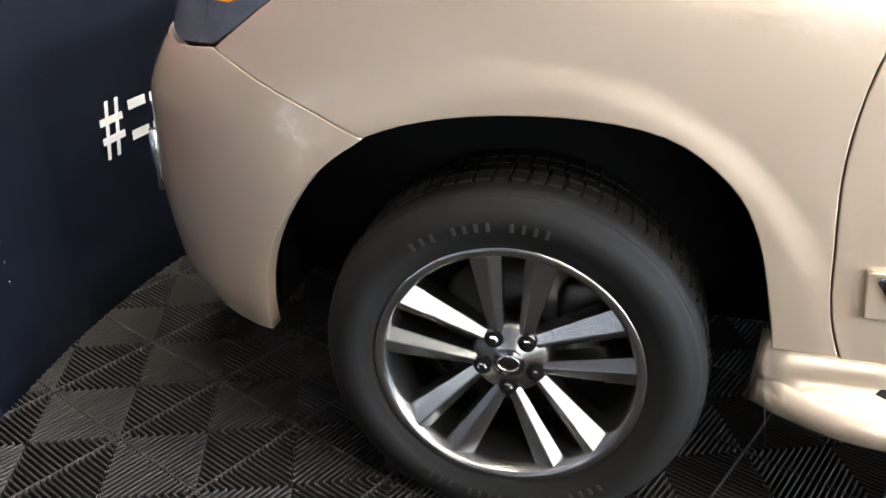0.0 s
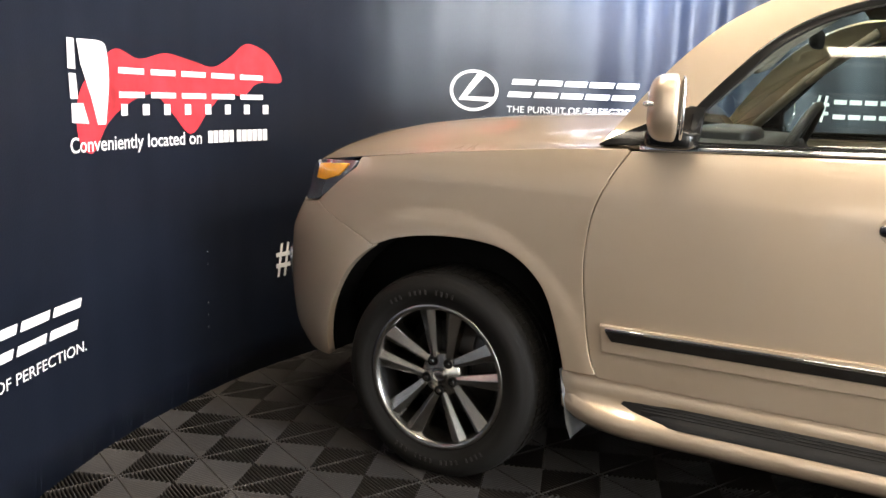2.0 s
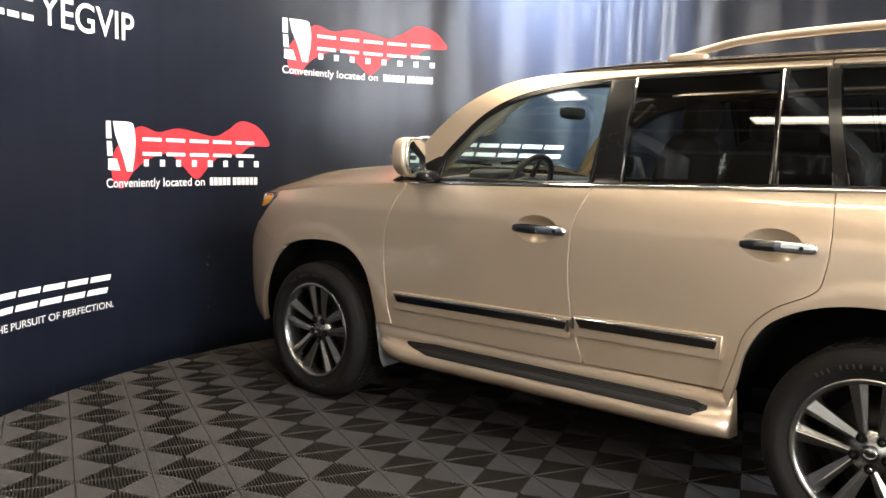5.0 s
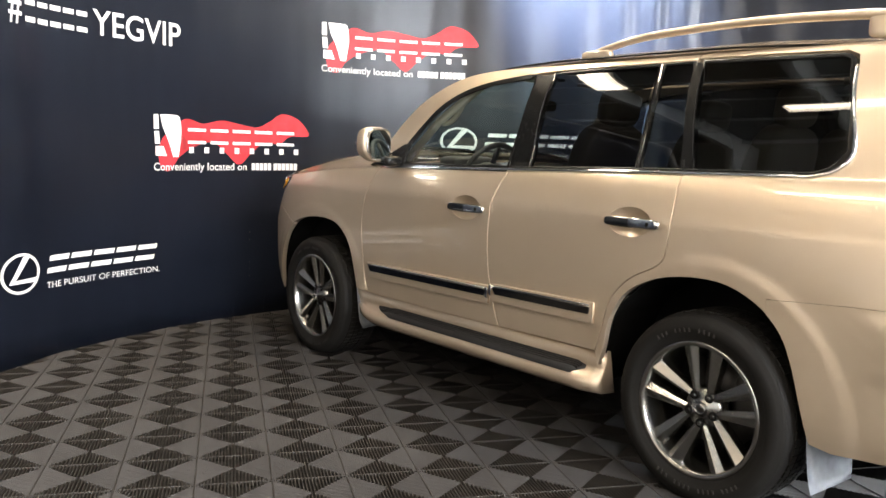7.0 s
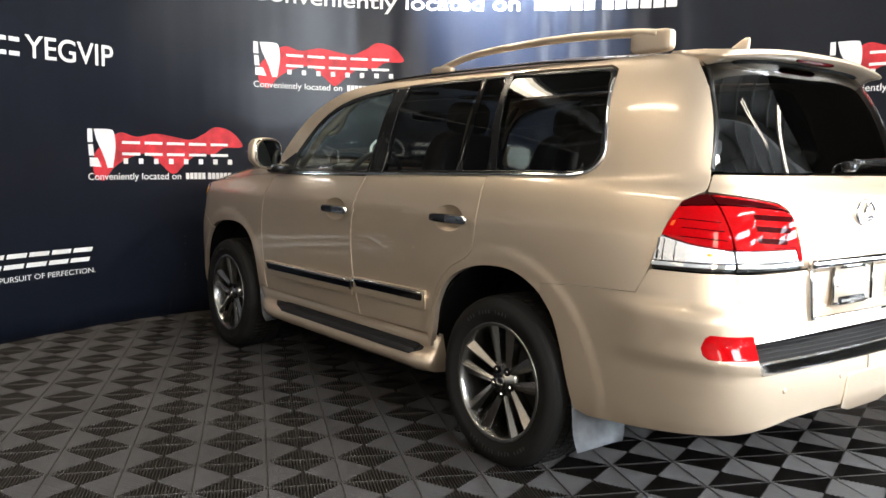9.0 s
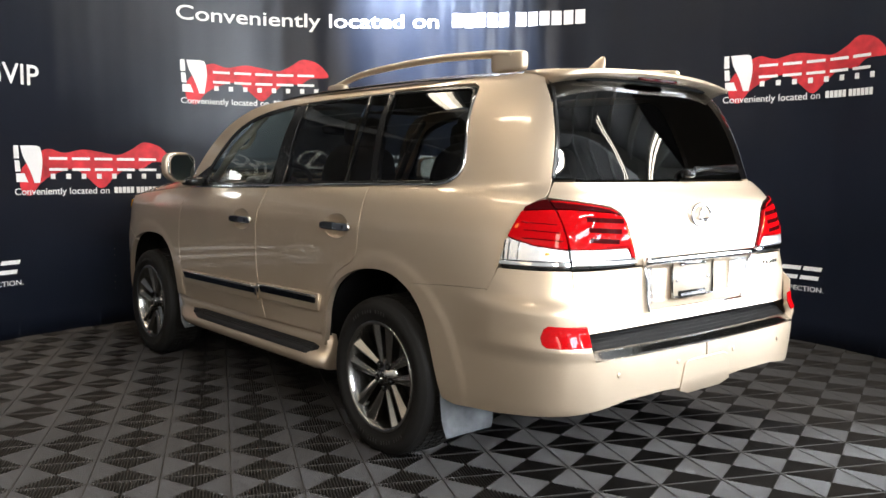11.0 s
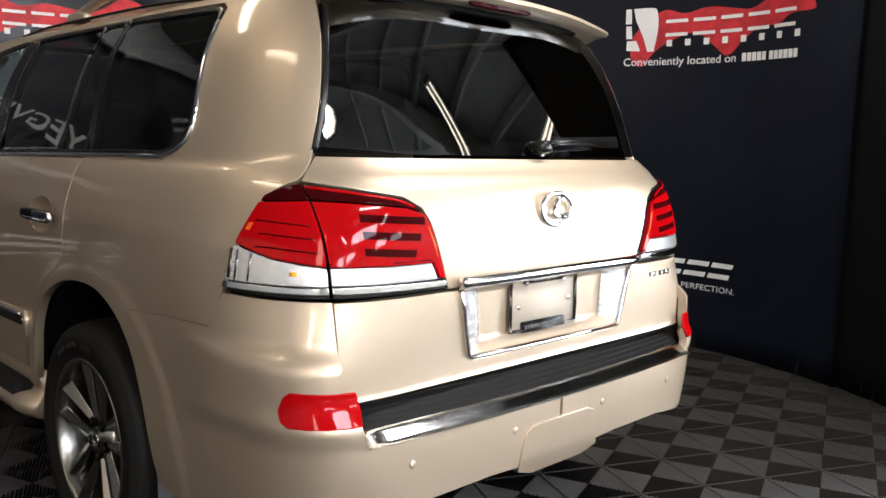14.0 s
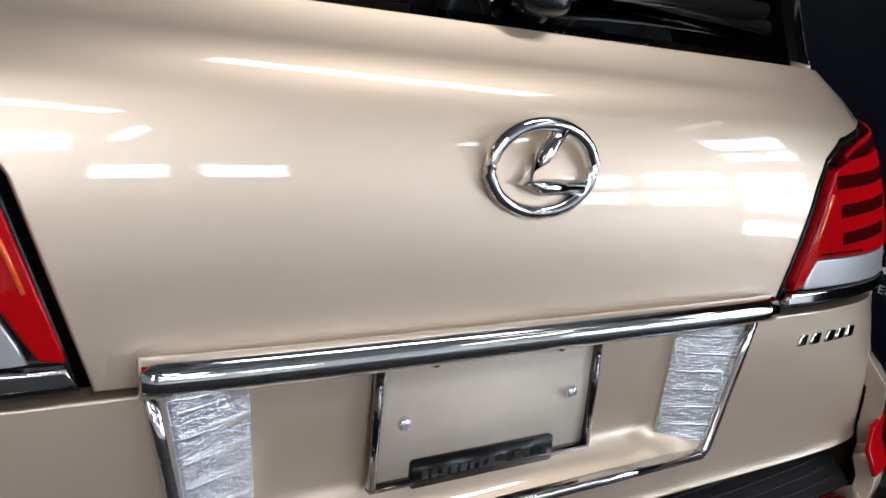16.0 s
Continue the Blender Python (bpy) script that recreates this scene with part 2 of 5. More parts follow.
def tube_bm(path, radius, sides=10, flat=1.0, closed=False):
    """A round rod along a path; flat squeezes it in height."""
    bm = bmesh.new()
    pts = [Vector(p) for p in path]
    rows = []
    n = len(pts)
    for k, p in enumerate(pts):
        ahead = pts[(k + 1) % n] if closed or k + 1 < n else p
        back = pts[k - 1] if closed or k else p
        t = (ahead - back).normalized()
        side = t.cross(Vector((0, 0, 1)))
        side = side.normalized() if side.length > 0.05 else Vector((0, 1, 0))
        up = side.cross(t)
        r = radius(k / (n - 1)) if callable(radius) else radius
        rows.append([bm.verts.new(p + side * r * math.cos(2 * math.pi * j / sides) + up * r * flat * math.sin(2 * math.pi * j / sides))
                     for j in range(sides)])
    for a, b in list(zip(rows, rows[1:])) + ([(rows[-1], rows[0])] if closed else []):
        for j in range(sides):
            bm.faces.new((a[j], a[(j + 1) % sides], b[(j + 1) % sides], b[j]))
    if not closed:
        bm.faces.new(rows[0][::-1])
        bm.faces.new(rows[-1])
    bmesh.ops.recalc_face_normals(bm, faces=bm.faces)
    return bm


def shrink(poly, d):
    """The outline moved inwards by d."""
    n = len(poly)
    area = sum(poly[k][0] * poly[(k + 1) % n][1] - poly[(k + 1) % n][0] * poly[k][1] for k in range(n))
    s = 1 if area > 0 else -1
    out = []
    for k in range(n):
        a, b, c = Vector(poly[k - 1]), Vector(poly[k]), Vector(poly[(k + 1) % n])
        e, f = (b - a), (c - b)
        if e.length < 1e-6 or f.length < 1e-6:
            out.append(tuple(b))
            continue
        e.normalize(), f.normalize()
        n1, n2 = Vector((-e.y, e.x)) * s, Vector((-f.y, f.x)) * s
        mid = n1 + n2
        if mid.length < 0.3:
            mid = n1
        mid = mid.normalized()
        out.append(tuple(b + mid * d / max(0.5, mid.dot(n1))))
    return out


def skin(name, poly, place, material, parent, lift=0.0, depth=0.016, gap=0.0014, step=0.05, label="", holes=(), fold=0.003):
    """A panel: the outline poly, laid on the curved surface place(a, b), with its edge turned in by depth."""
    if not depth:
        fold = 0
    if gap or fold:
        poly = shrink(poly, gap + fold)
    bm = bmesh.new()
    loop = [bm.verts.new((a, b, 0)) for a, b in poly]
    bm.faces.new(loop)
    for ca, cb, ra, rb in holes:
        for k in range(28):
            t = 2 * math.pi * k / 28
            keep = [f for f in bm.faces if bmesh.geometry.intersect_face_point(f, Vector((ca, cb, 0)))]
            if not keep:
                break
            f = keep[0]
            bmesh.ops.bisect_plane(bm, geom=[f] + f.edges[:] + f.verts[:], dist=1e-6, plane_co=(ca + ra * math.cos(t), cb + rb * math.sin(t), 0), plane_no=(math.cos(t) / ra, math.sin(t) / rb, 0))
        for f in [f for f in bm.faces if bmesh.geometry.intersect_face_point(f, Vector((ca, cb, 0)))]:
            bmesh.ops.delete(bm, geom=[f], context="FACES")
    lo_a, hi_a = min(p[0] for p in poly), max(p[0] for p in poly)
    lo_b, hi_b = min(p[1] for p in poly), max(p[1] for p in poly)
    for axis, lo, hi in ((0, lo_a, hi_a), (1, lo_b, hi_b)):
        cut = math.ceil(lo / step + 0.02) * step
        while cut < hi - 0.002:
            co, no = [0, 0, 0], [0, 0, 0]
            co[axis], no[axis] = cut, 1
            bmesh.ops.bisect_plane(bm, geom=bm.verts[:] + bm.edges[:] + bm.faces[:], dist=1e-5, plane_co=co, plane_no=no)
            cut += step
    bm.normal_update()
    e = 0.004
    flat = {v: (v.co.x, v.co.y) for v in bm.verts}
    core = Vector((1.6, 0, 0.8))
    norm = {}
    for v, (a, b) in flat.items():
        p = Vector(place(a, b))
        n = (Vector(place(a + e, b)) - Vector(place(a - e, b))).cross(Vector(place(a, b + e)) - Vector(place(a, b - e)))
        n = n.normalized() if n.length > 1e-12 else Vector((0, 0, 1))
        if n.dot(p - core) < 0:
            n = -n
        norm[v] = n
        v.co = p + n * lift
    f0 = bm.faces[:]
    bm.normal_update()
    if sum(f.normal.dot(norm[f.verts[0]]) * f.calc_area() for f in f0) < 0:
        bmesh.ops.reverse_faces(bm, faces=f0)
    rim = [ed for ed in bm.edges if len(ed.link_faces) == 1]
    normals = []
    inner, outer, deep, lip, away, pairs = {}, {}, {}, {}, {}, []
    rim_faces = []
    if depth:
        for ed in rim:
            face = ed.link_faces[0]
            lp = [l for l in face.loops if l.edge == ed][0]
            a, b = lp.vert, lp.link_loop_next.vert
            for v in (a, b):
                away[v] = away.get(v, Vector()) + (b.co - a.co).normalized().cross(norm[v])
            pairs.append((a, b))
        for v, w in away.items():
            w = w.normalized()
            outer[v] = bm.verts.new(v.co + (w * .7 - norm[v] * .3) * fold)
            deep[v] = bm.verts.new(v.co + (w - norm[v]) * fold)
            inner[v] = bm.verts.new(v.co - norm[v] * max(depth, fold * 1.5) + w * fold)
            lip[outer[v]], lip[deep[v]], lip[inner[v]] = (norm[v] + w).normalized(), w, w
        for a, b in pairs:
            rim_faces += [(b, a, outer[a], outer[b]), (outer[b], outer[a], deep[a], deep[b]), (deep[b], deep[a], inner[a], inner[b])]
        for q in rim_faces:
            try:
                bm.faces.new(q)
            except ValueError:
                pass
    bm.verts.index_update()
    bm.normal_update()
    for v in bm.verts:
        normals.append(tuple(norm[v]) if v in norm else tuple(lip[v]) if v in lip else tuple(v.normal))
    ob = part(name, bm, material, parent, label)
    ob.data.normals_split_custom_set_from_vertices(normals)
    return ob


def strip_bm(path, place, width, height, sink=0.004):
    """A moulding of that width and height along a path on the surface."""
    bm = bmesh.new()
    e = 0.004
    core = Vector((1.6, 0, 0.8))
    pts = [Vector(place(a, b)) for a, b in path]
    rows = []
    for k, (a, b) in enumerate(path):
        n = (Vector(place(a + e, b)) - Vector(place(a - e, b))).cross(Vector(place(a, b + e)) - Vector(place(a, b - e))).normalized()
        if n.dot(pts[k] - core) < 0:
            n = -n
        t = (pts[min(k + 1, len(pts) - 1)] - pts[max(k - 1, 0)]).normalized()
        s = n.cross(t).normalized()
        h = width / 2
        prof = ((-h, -sink), (-h, height * 0.55), (-h * 0.7, height), (h * 0.7, height), (h, height * 0.55), (h, -sink))
        rows.append([bm.verts.new(pts[k] + s * q + n * r) for q, r in prof])
    for p, q in zip(rows, rows[1:]):
        for j in range(5):
            bm.faces.new((p[j], p[j + 1], q[j + 1], q[j]))
    bm.faces.new(rows[0][::-1])
    bm.faces.new(rows[-1])
    bmesh.ops.recalc_face_normals(bm, faces=bm.faces)
    return bm
# ---- the car's form: half width, front and rear by height ----
HALF = spline([(.20, .880), (.30, .905), (.42, .925), (.55, .933), (.75, .940), (.95, .943), (1.06, .940), (1.12, .927), (1.19, .902), (1.235, .878),
               (1.26, .859), (1.36, .830), (1.46, .797), (1.56, .756), (1.62, .724), (1.69, .676), (1.74, .630), (1.80, .540)])
BACK = spline([(.30, 3.93), (.42, 3.985), (.58, 3.99), (.66, 3.955), (.72, 3.93), (.95, 3.937), (1.05, 3.938), (1.10, 3.936), (1.16, 3.927), (1.20, 3.914), (1.24, 3.890), (1.29, 3.83),
               (1.50, 3.75), (1.70, 3.665), (1.80, 3.62)])
NOSE = spline([(.30, -.86), (.42, -.94), (.60, -.962), (.78, -.955), (.87, -.915), (.95, -.862), (1.05, -.828), (1.15, -.775), (1.25, -.62)])
BOX_BACK = spline([(.30, 9.0), (.75, 11.0), (.95, 8.0), (1.20, 6.5), (1.32, 6.8), (1.70, 8.5)])
HUBS = (0.0, 2.85)
HUB_Z, TYRE_R = 0.362, 0.380
XM, XN = 2.2, 0.0
NOSE_ROUND = 3.5
U_BACK, U_NOSE = 3.3, -0.3


def flare(x, z):
    """The swell of the wings round the wheel arches."""
    out = 0.0
    for hx in HUBS:
        r = math.hypot(x - hx, z - HUB_Z)
        t = min(1.0, max(0.0, (0.61 - r) / 0.06))
        out = max(out, 0.006 * t * t * (3 - 2 * t))
    return out


def side_y(x, z):
    w = HALF(z)
    if x > XM:
        n = BOX_BACK(z)
        y = w * max(0.0, 1 - min(1.0, (x - XM) / (BACK(z) - XM)) ** n) ** (1 / n)
    else:
        y = w * max(0.0, 1 - min(1.0, max(0.0, (XN - x) / (XN - NOSE(z)))) ** NOSE_ROUND) ** (1 / NOSE_ROUND)
    return y + flare(x, z)


def rear_x(y, z):
    n = BOX_BACK(z)
    return XM + (BACK(z) - XM) * max(0.0, 1 - min(1.0, abs(y) / HALF(z)) ** n) ** (1 / n)


ARCS = {}


def arc(z, end):
    """Arc lengths round the corner at height z, with the points there."""
    key = (round(z, 4), end)
    if key not in ARCS:
        w = HALF(z)
        if end > 0:
            n, m, L, x0 = BOX_BACK(z), XM, BACK(z) - XM, U_BACK
        else:
            n, m, L, x0 = NOSE_ROUND, XN, XN - NOSE(z), -U_NOSE
        start = abs(x0 - m) if end > 0 else m - U_NOSE
        t = np.linspace(0, math.pi / 2, 400)
        u = np.sin(t) ** (2 / n)
        v = np.cos(t) ** (2 / n)
        X, Y = L * u, w * v
        keep = X >= start
        y0 = w * (1 - (start / L) ** n) ** (1 / n)
        X, Y = np.concatenate([[start], X[keep]]), np.concatenate([[y0], Y[keep]])
        S = np.concatenate([[0], np.cumsum(np.hypot(np.diff(X), np.diff(Y)))])
        ARCS[key] = (S, m + end * X, Y)
    return ARCS[key]


def wrap(side):
    """The body's outer surface by (u, z): u is x along the flank, and runs on round the corners."""
    def place(u, z):
        if U_NOSE <= u <= U_BACK:
            return (u, side * side_y(u, z), z)
        end = 1 if u > U_BACK else -1
        S, X, Y = arc(z, end)
        d = (u - U_BACK) if end > 0 else (U_NOSE - u)
        d = min(d, S[-1] + 0.2)
        x, y = float(np.interp(d, S, X)), float(np.interp(d, S, Y))
        if d > S[-1]:
            y = -(d - S[-1])
        return (x, side * (y + flare(x, z)), z)
    return place


def ux(x, z):
    """u of a place on the flank or corner, by its x."""
    if U_NOSE <= x <= U_BACK:
        return x
    S, X, Y = arc(z, 1 if x > U_BACK else -1)
    return U_BACK + float(np.interp(x, X, S)) if x > U_BACK else U_NOSE - float(np.interp(-x, -X, S))


def uy(y, z, end=1):
    """u of a place on the rear (or nose), by its distance from the middle."""
    S, X, Y = arc(z, end)
    d = float(np.interp(-abs(y), -Y, S))
    return U_BACK + d if end > 0 else U_NOSE - d


def column(y, z0, z1, steps=8):
    """Points of the corner surface straight above one another, at that distance from the middle."""
    return [(uy(y, z0 + (z1 - z0) * k / steps), z0 + (z1 - z0) * k / steps) for k in range(steps + 1)]


def rear(y, z):
    return (rear_x(y, z), y, z)


ARCH_F = flow([(-.525, .335), (-.50, .52), (-.41, .69), (-.28, .803), (-.125, .855), (.07, .872), (.24, .852), (.352, .780), (.412, .686), (.456, .535), (.468, .476)], 4)
ARCH_R = flow([(2.345, .42), (2.373, .52), (2.405, .65), (2.497, .774), (2.678, .852), (2.90, .866), (3.058, .811), (3.159, .721), (3.212, .604), (3.252, .46), (3.284, .35)], 4)
ARCH_JOIN = float(np.interp(3.105, [p[0] for p in ARCH_R], [p[1] for p in ARCH_R]))
SEAM_F = flow([(.635, 1.203), (.58, 1.107), (.535, .985), (.52, .838), (.533, .692), (.553, .560), (.584, .470)], 4)
SEAM_M = flow([(1.690, 1.229), (1.64, 1.088), (1.624, .968), (1.626, .808), (1.655, .632), (1.712, .472)], 4)
SEAM_R = flow([(2.660, 1.254), (2.676, 1.103), (2.664, .962), (2.63, .893), (2.495, .822), (2.401, .722), (2.364, .602), (2.325, .482)], 4)
BELT = spline([(.60, 1.202), (1.69, 1.229), (2.66, 1.254), (3.19, 1.264)])
ROOF_Z = spline([(1.0, 1.768), (1.3, 1.813), (1.8, 1.832), (2.6, 1.832), (3.2, 1.810), (3.6, 1.77)])
PILLAR_OUT = flow([(.525, 1.215), (.645, 1.378), (.755, 1.507), (.885, 1.618), (1.065, 1.706), (1.28, 1.741), (1.6, 1.747), (2.1, 1.75), (2.55, 1.75)], 4)
PILLAR_IN = flow([(.665, 1.212), (.79, 1.325), (.905, 1.442), (1.015, 1.552), (1.16, 1.632), (1.37, 1.682), (1.65, 1.708), (2.1, 1.72), (2.55, 1.722)], 4)


def glass_outlines():
    front = [(.80, 1.222), (1.668, 1.238), (1.655, 1.698)] + [(x, z - .012) for x, z in flow([(1.65, 1.708), (1.37, 1.682), (1.16, 1.632), (1.015, 1.552), (.905, 1.442), (.815, 1.340)], 4)][1:]
    back_door = [(1.815, 1.245), (2.425, 1.260), (2.372, 1.712), (1.765, 1.704)]
    fixed = [(2.447, 1.262), (2.652, 1.266), (2.545, 1.714), (2.394, 1.712)]
    quarter = [(2.695, 1.270), (3.17, 1.277)] + flow([(3.17, 1.277), (3.245, 1.30), (3.292, 1.36)], 4)[1:] + [(3.222, 1.650)] + flow([(3.222, 1.650), (3.205, 1.69), (3.165, 1.705)], 3)[1:] + [(2.585, 1.716)]
    return front, back_door, fixed, quarter


car = tagged(empty("car", (1.5, 0, 0)), "gold metallic sport utility vehicle parked on the tiled floor", "car")
HOME = Matrix.Translation((-1.5, 0, 0))


def car_part(name, bm, material, parent=None, label="", smooth=True):
    ob = part(name, bm, material, None, label, smooth)
    ob.parent = parent or car
    ob.matrix_parent_inverse = HOME if (parent is None or parent is car) else Matrix()
    return ob


def car_skin(name, poly, place, material, parent=None, label="", **how):
    ob = skin(name, poly, place, material, None, label=label, **how)
    ob.parent = parent or car
    ob.matrix_parent_inverse = HOME if (parent is None or parent is car) else Matrix()
    return ob


def flank(side):
    """One side of the car: wing, doors, quarter, pillars, windows and their fittings."""
    P = wrap(side)
    # wing, with the headlamp cut out of its front end
    wing = SEAM_F[::-1] + [(x, z) for x, z in flow([(.62, 1.209), (.30, 1.190), (0.0, 1.162), (-.36, 1.122)], 4)] + \
        [(-.375, 1.085), (-.60, .935), (-.279, .806)] + [p for p in ARCH_F if p[0] > -.27] + [(.575, .476)]
    car_skin("front_wing", wing, P, PAINT, depth=.03, step=.025)
    front = SEAM_F + [(1.0, .468), (1.4, .468)] + SEAM_M[::-1] + [(1.3, BELT(1.3)), (.95, BELT(.95))]
    door = car_skin("front_door", front, P, PAINT, depth=.02, holes=[(1.447, 1.036, .112, .062)])
    back = SEAM_M + [(1.9, .477), (2.2, .480)] + SEAM_R[::-1] + [(2.3, BELT(2.3)), (1.95, BELT(1.95))]
    rdoor = car_skin("rear_door", back, P, PAINT, depth=.02, holes=[(2.472, 1.053, .112, .062)])
    # quarter with the rear pillar, in one pressing
    q = SEAM_R + [p for p in ARCH_R if p[0] < 3.10] + [(3.105, ARCH_JOIN), (3.105, .832), (3.40, .852), (3.575, .858)] + \
        [(ux(3.60, .90), .90), (ux(3.623, .955), .955), (ux(3.665, 1.12), 1.12), (ux(3.69, 1.195), 1.195), (ux(3.73, 1.222), 1.222), (uy(.785, 1.228), 1.228),
         ] + [(uy(y, z), z) for y, z in flow([(.785, 1.228), (.726, 1.29), (.685, 1.42), (.641, 1.58), (.602, 1.705), (.56, 1.752)], 4)][1:] + [] + \
        [(3.3, 1.752), (2.9, 1.752), (2.552, 1.75), (2.552, 1.728), (2.8, 1.728), (3.175, 1.722), (3.222, 1.702), (3.240, 1.655), (3.312, 1.362), (3.262, 1.288), (3.18, 1.263), (2.9, 1.260)]
    car_skin("rear_quarter_panel", q, P, PAINT, depth=.03, step=.025, gap=.001, fold=.0016)
    pillar = PILLAR_OUT + PILLAR_IN[::-1]
    car_skin("roof_pillar", pillar, P, PAINT, depth=.02, gap=.001)
    # dark shell behind the gaps
    shell = [(-.45, .81), (-.36, 1.10), (.62, 1.19), (3.2, 1.24)] + [(3.5, 1.20), (3.55, .87)] + [(3.3, .35)] + ARCH_R[::-1] + [(2.3, .474), (.5, .474)] + ARCH_F[::-1]
    car_skin("inner_shell", shell, P, UNDER, lift=-.045, depth=0, step=.1, gap=.004)
    # windows
    for name, poly, m in zip(("front_window", "rear_window", "fixed_window", "quarter_window"), glass_outlines(), (CLEAR_GLASS, TINTED_GLASS, TINTED_GLASS, TINTED_GLASS)):
        pane = car_skin(name, poly, P, m, lift=-.006, depth=0, gap=0, step=.08)
        pane.visible_shadow = m is TINTED_GLASS
        car_part("window_seal", strip_bm(poly + poly[:2], P, .034 if name == "front_window" else .020, .002), BLACK_TRIM, pane)
    car_skin("mirror_sail", [(.522, 1.213), (.83, 1.222), (.835, 1.340), (.79, 1.345), (.60, 1.258)], P, BLACK_TRIM, depth=.012, lift=.004)
    car_skin("door_pillar", [(1.670, 1.236), (1.812, 1.243), (1.762, 1.705), (1.655, 1.702)], P, BLACK_TRIM, depth=.03, lift=-.003)
    car_skin("door_pillar", [(2.645, 1.264), (2.70, 1.266), (2.588, 1.718), (2.54, 1.716)], P, BLACK_TRIM, depth=.03, lift=-.005)
    car_part("window_divider", strip_bm([(1.812, 1.246), (1.764, 1.702)], P, .008, .004), ALLOY)
    car_part("window_divider", strip_bm([(2.436, 1.262), (2.383, 1.712)], P, .010, .004), ALLOY)
    belt = [(x, BELT(x) + .006) for x in [.66 + .05 * k for k in range(50)]] + flow([(3.16, 1.268), (3.255, 1.292), (3.306, 1.362), (3.262, 1.54), (3.234, 1.66)], 5)
    car_part("belt_moulding", strip_bm(belt, P, .014, .007), CHROME)
    car_part("belt_seal", strip_bm([(x, z + .012) for x, z in belt[:50]], P, .012, .004), BLACK_TRIM)
    # side mouldings
    for d, x0, x1, zz in ((door, .60, 1.642, .622), (rdoor, 1.668, 2.312, .650)):
        def at(x):
            return zz - .002 + (x - x0) * .010
        pad = [(x0 + .0, at(x0) - .055), (x1, at(x1) - .055), (x1 + .004, at(x1) + .038), (x0 - .012, at(x0) + .034)]
        car_skin("side_moulding", pad, P, PAINT, d, lift=.012, depth=.013, gap=0)
        insert = [(x0 + .03, at(x0) - .016), (x1 - .022, at(x1) - .016), (x1 - .012, at(x1) + .017), (x0 + .004, at(x0) + .020)]
        car_skin("moulding_insert", insert, P, DARK_CHROME, d, lift=.017, depth=.006, gap=0, label="dark mirror-finish insert")
        car_part("moulding_edge", strip_bm([(x, at(x) + .024) for x in [x0 + .01 + (x1 - x0 - .03) * k / 12 for k in range(13)]], P, .008, .020), CHROME, d)
        ex = (x1 - .012, x1 + .006) if d is door else (x0 - .010, x0 + .008)
        cap = [(ex[0], at(ex[0]) - .020), (ex[1], at(ex[1]) - .026), (ex[1] + .002, at(ex[1]) + .034), (ex[0] + .002, at(ex[0]) + .030)]
        car_skin("moulding_cap", cap, P, CHROME, d, lift=.022, depth=.012, gap=0, label="chrome end cap")
    for x0, zz, d in ((1.325, 1.036, door), (2.350, 1.053, rdoor)):
        cx, rx, rz = x0 + .122, .112, .062

        def bowl(u, z, cx=cx, zz=zz, rx=rx, rz=rz):
            q = ((u - cx) / rx) ** 2 + ((z - zz) / rz) ** 2
            return (u, side * (side_y(u, z) - .032 * max(0.0, 1 - q) ** .8), z)
        cup = [(cx + rx * math.cos(t), zz + rz * math.sin(t)) for t in [2 * math.pi * k / 28 for k in range(28)]]
        car_skin("handle_cup", cup, bowl, PAINT, d, depth=0, gap=-.002, step=.012)
        hy = side_y(x0 + .12, zz)
        car_part("door_handle", blob_bm((x0 + .150, side * (hy + .022), zz), (.138, .014, .021), .5), DARK_CHROME, d)
        car_part("handle_cap", blob_bm((x0 + .215, side * (hy + .027), zz), (.077, .012, .020), .45), CHROME, d, "chrome handle cap")
        car_part("lock_button", blob_bm((x0 + .240, side * (hy + .039), zz), (.008, .003, .008), .9, 8, 12), BLACK_TRIM, d)
    # running board under the doors
    rows = []
    bm = bmesh.new()
    for k in range(41):
        x = .462 + 1.89 * k / 40
        end = min(1.0, (x - .462) / .26, (2.352 - x) / .10)
        o = math.sin(min(1, max(0, end)) * math.pi / 2) ** .6 if end > 0 else 0
        out = .89 + .085 * max(o, .25 if x < 1 else .6)
        lift_z = .03 * (1 - o) if x < 1 else 0
        prof = [(.86, .475), (.922, .470), (.905, .41), (.905, .392), (out - .02, .372 + lift_z), (out, .350 + lift_z), (out - .004, .318 + lift_z), (out - .035, .292 + lift_z), (.82, .285)]
        rows.append([bm.verts.new((x, side * y, z)) for y, z in prof])
    for a, b in zip(rows, rows[1:]):
        for j in range(8):
            bm.faces.new((a[j], a[j + 1], b[j + 1], b[j]))
    bm.faces.new(rows[0])
    bm.faces.new(rows[-1][::-1])
    bmesh.ops.recalc_face_normals(bm, faces=bm.faces)
    board = car_part("running_board", bm, PAINT)
    bm = bmesh.new()
    rows = []
    for k in range(33):
        x = .66 + 1.60 * k / 32
        w = min(1.0, ((x - .655) / .2) ** .6 if x > .655 else 0, ((2.275 - x) / .05))
        w = max(.04, w)
        rows.append([bm.verts.new((x, side * (.898 + y * w), z)) for y, z in ((.004, .455), (.009, .408), (.062, .388), (.068, .366))])
    for a, b in zip(rows, rows[1:]):
        for j in range(3):
            bm.faces.new((a[j], a[j + 1], b[j + 1], b[j]))
    bmesh.ops.recalc_face_normals(bm, faces=bm.faces)
    pad = car_part("step_pad", bm, TREAD_PAD, board, "black ribbed rubber step pad")
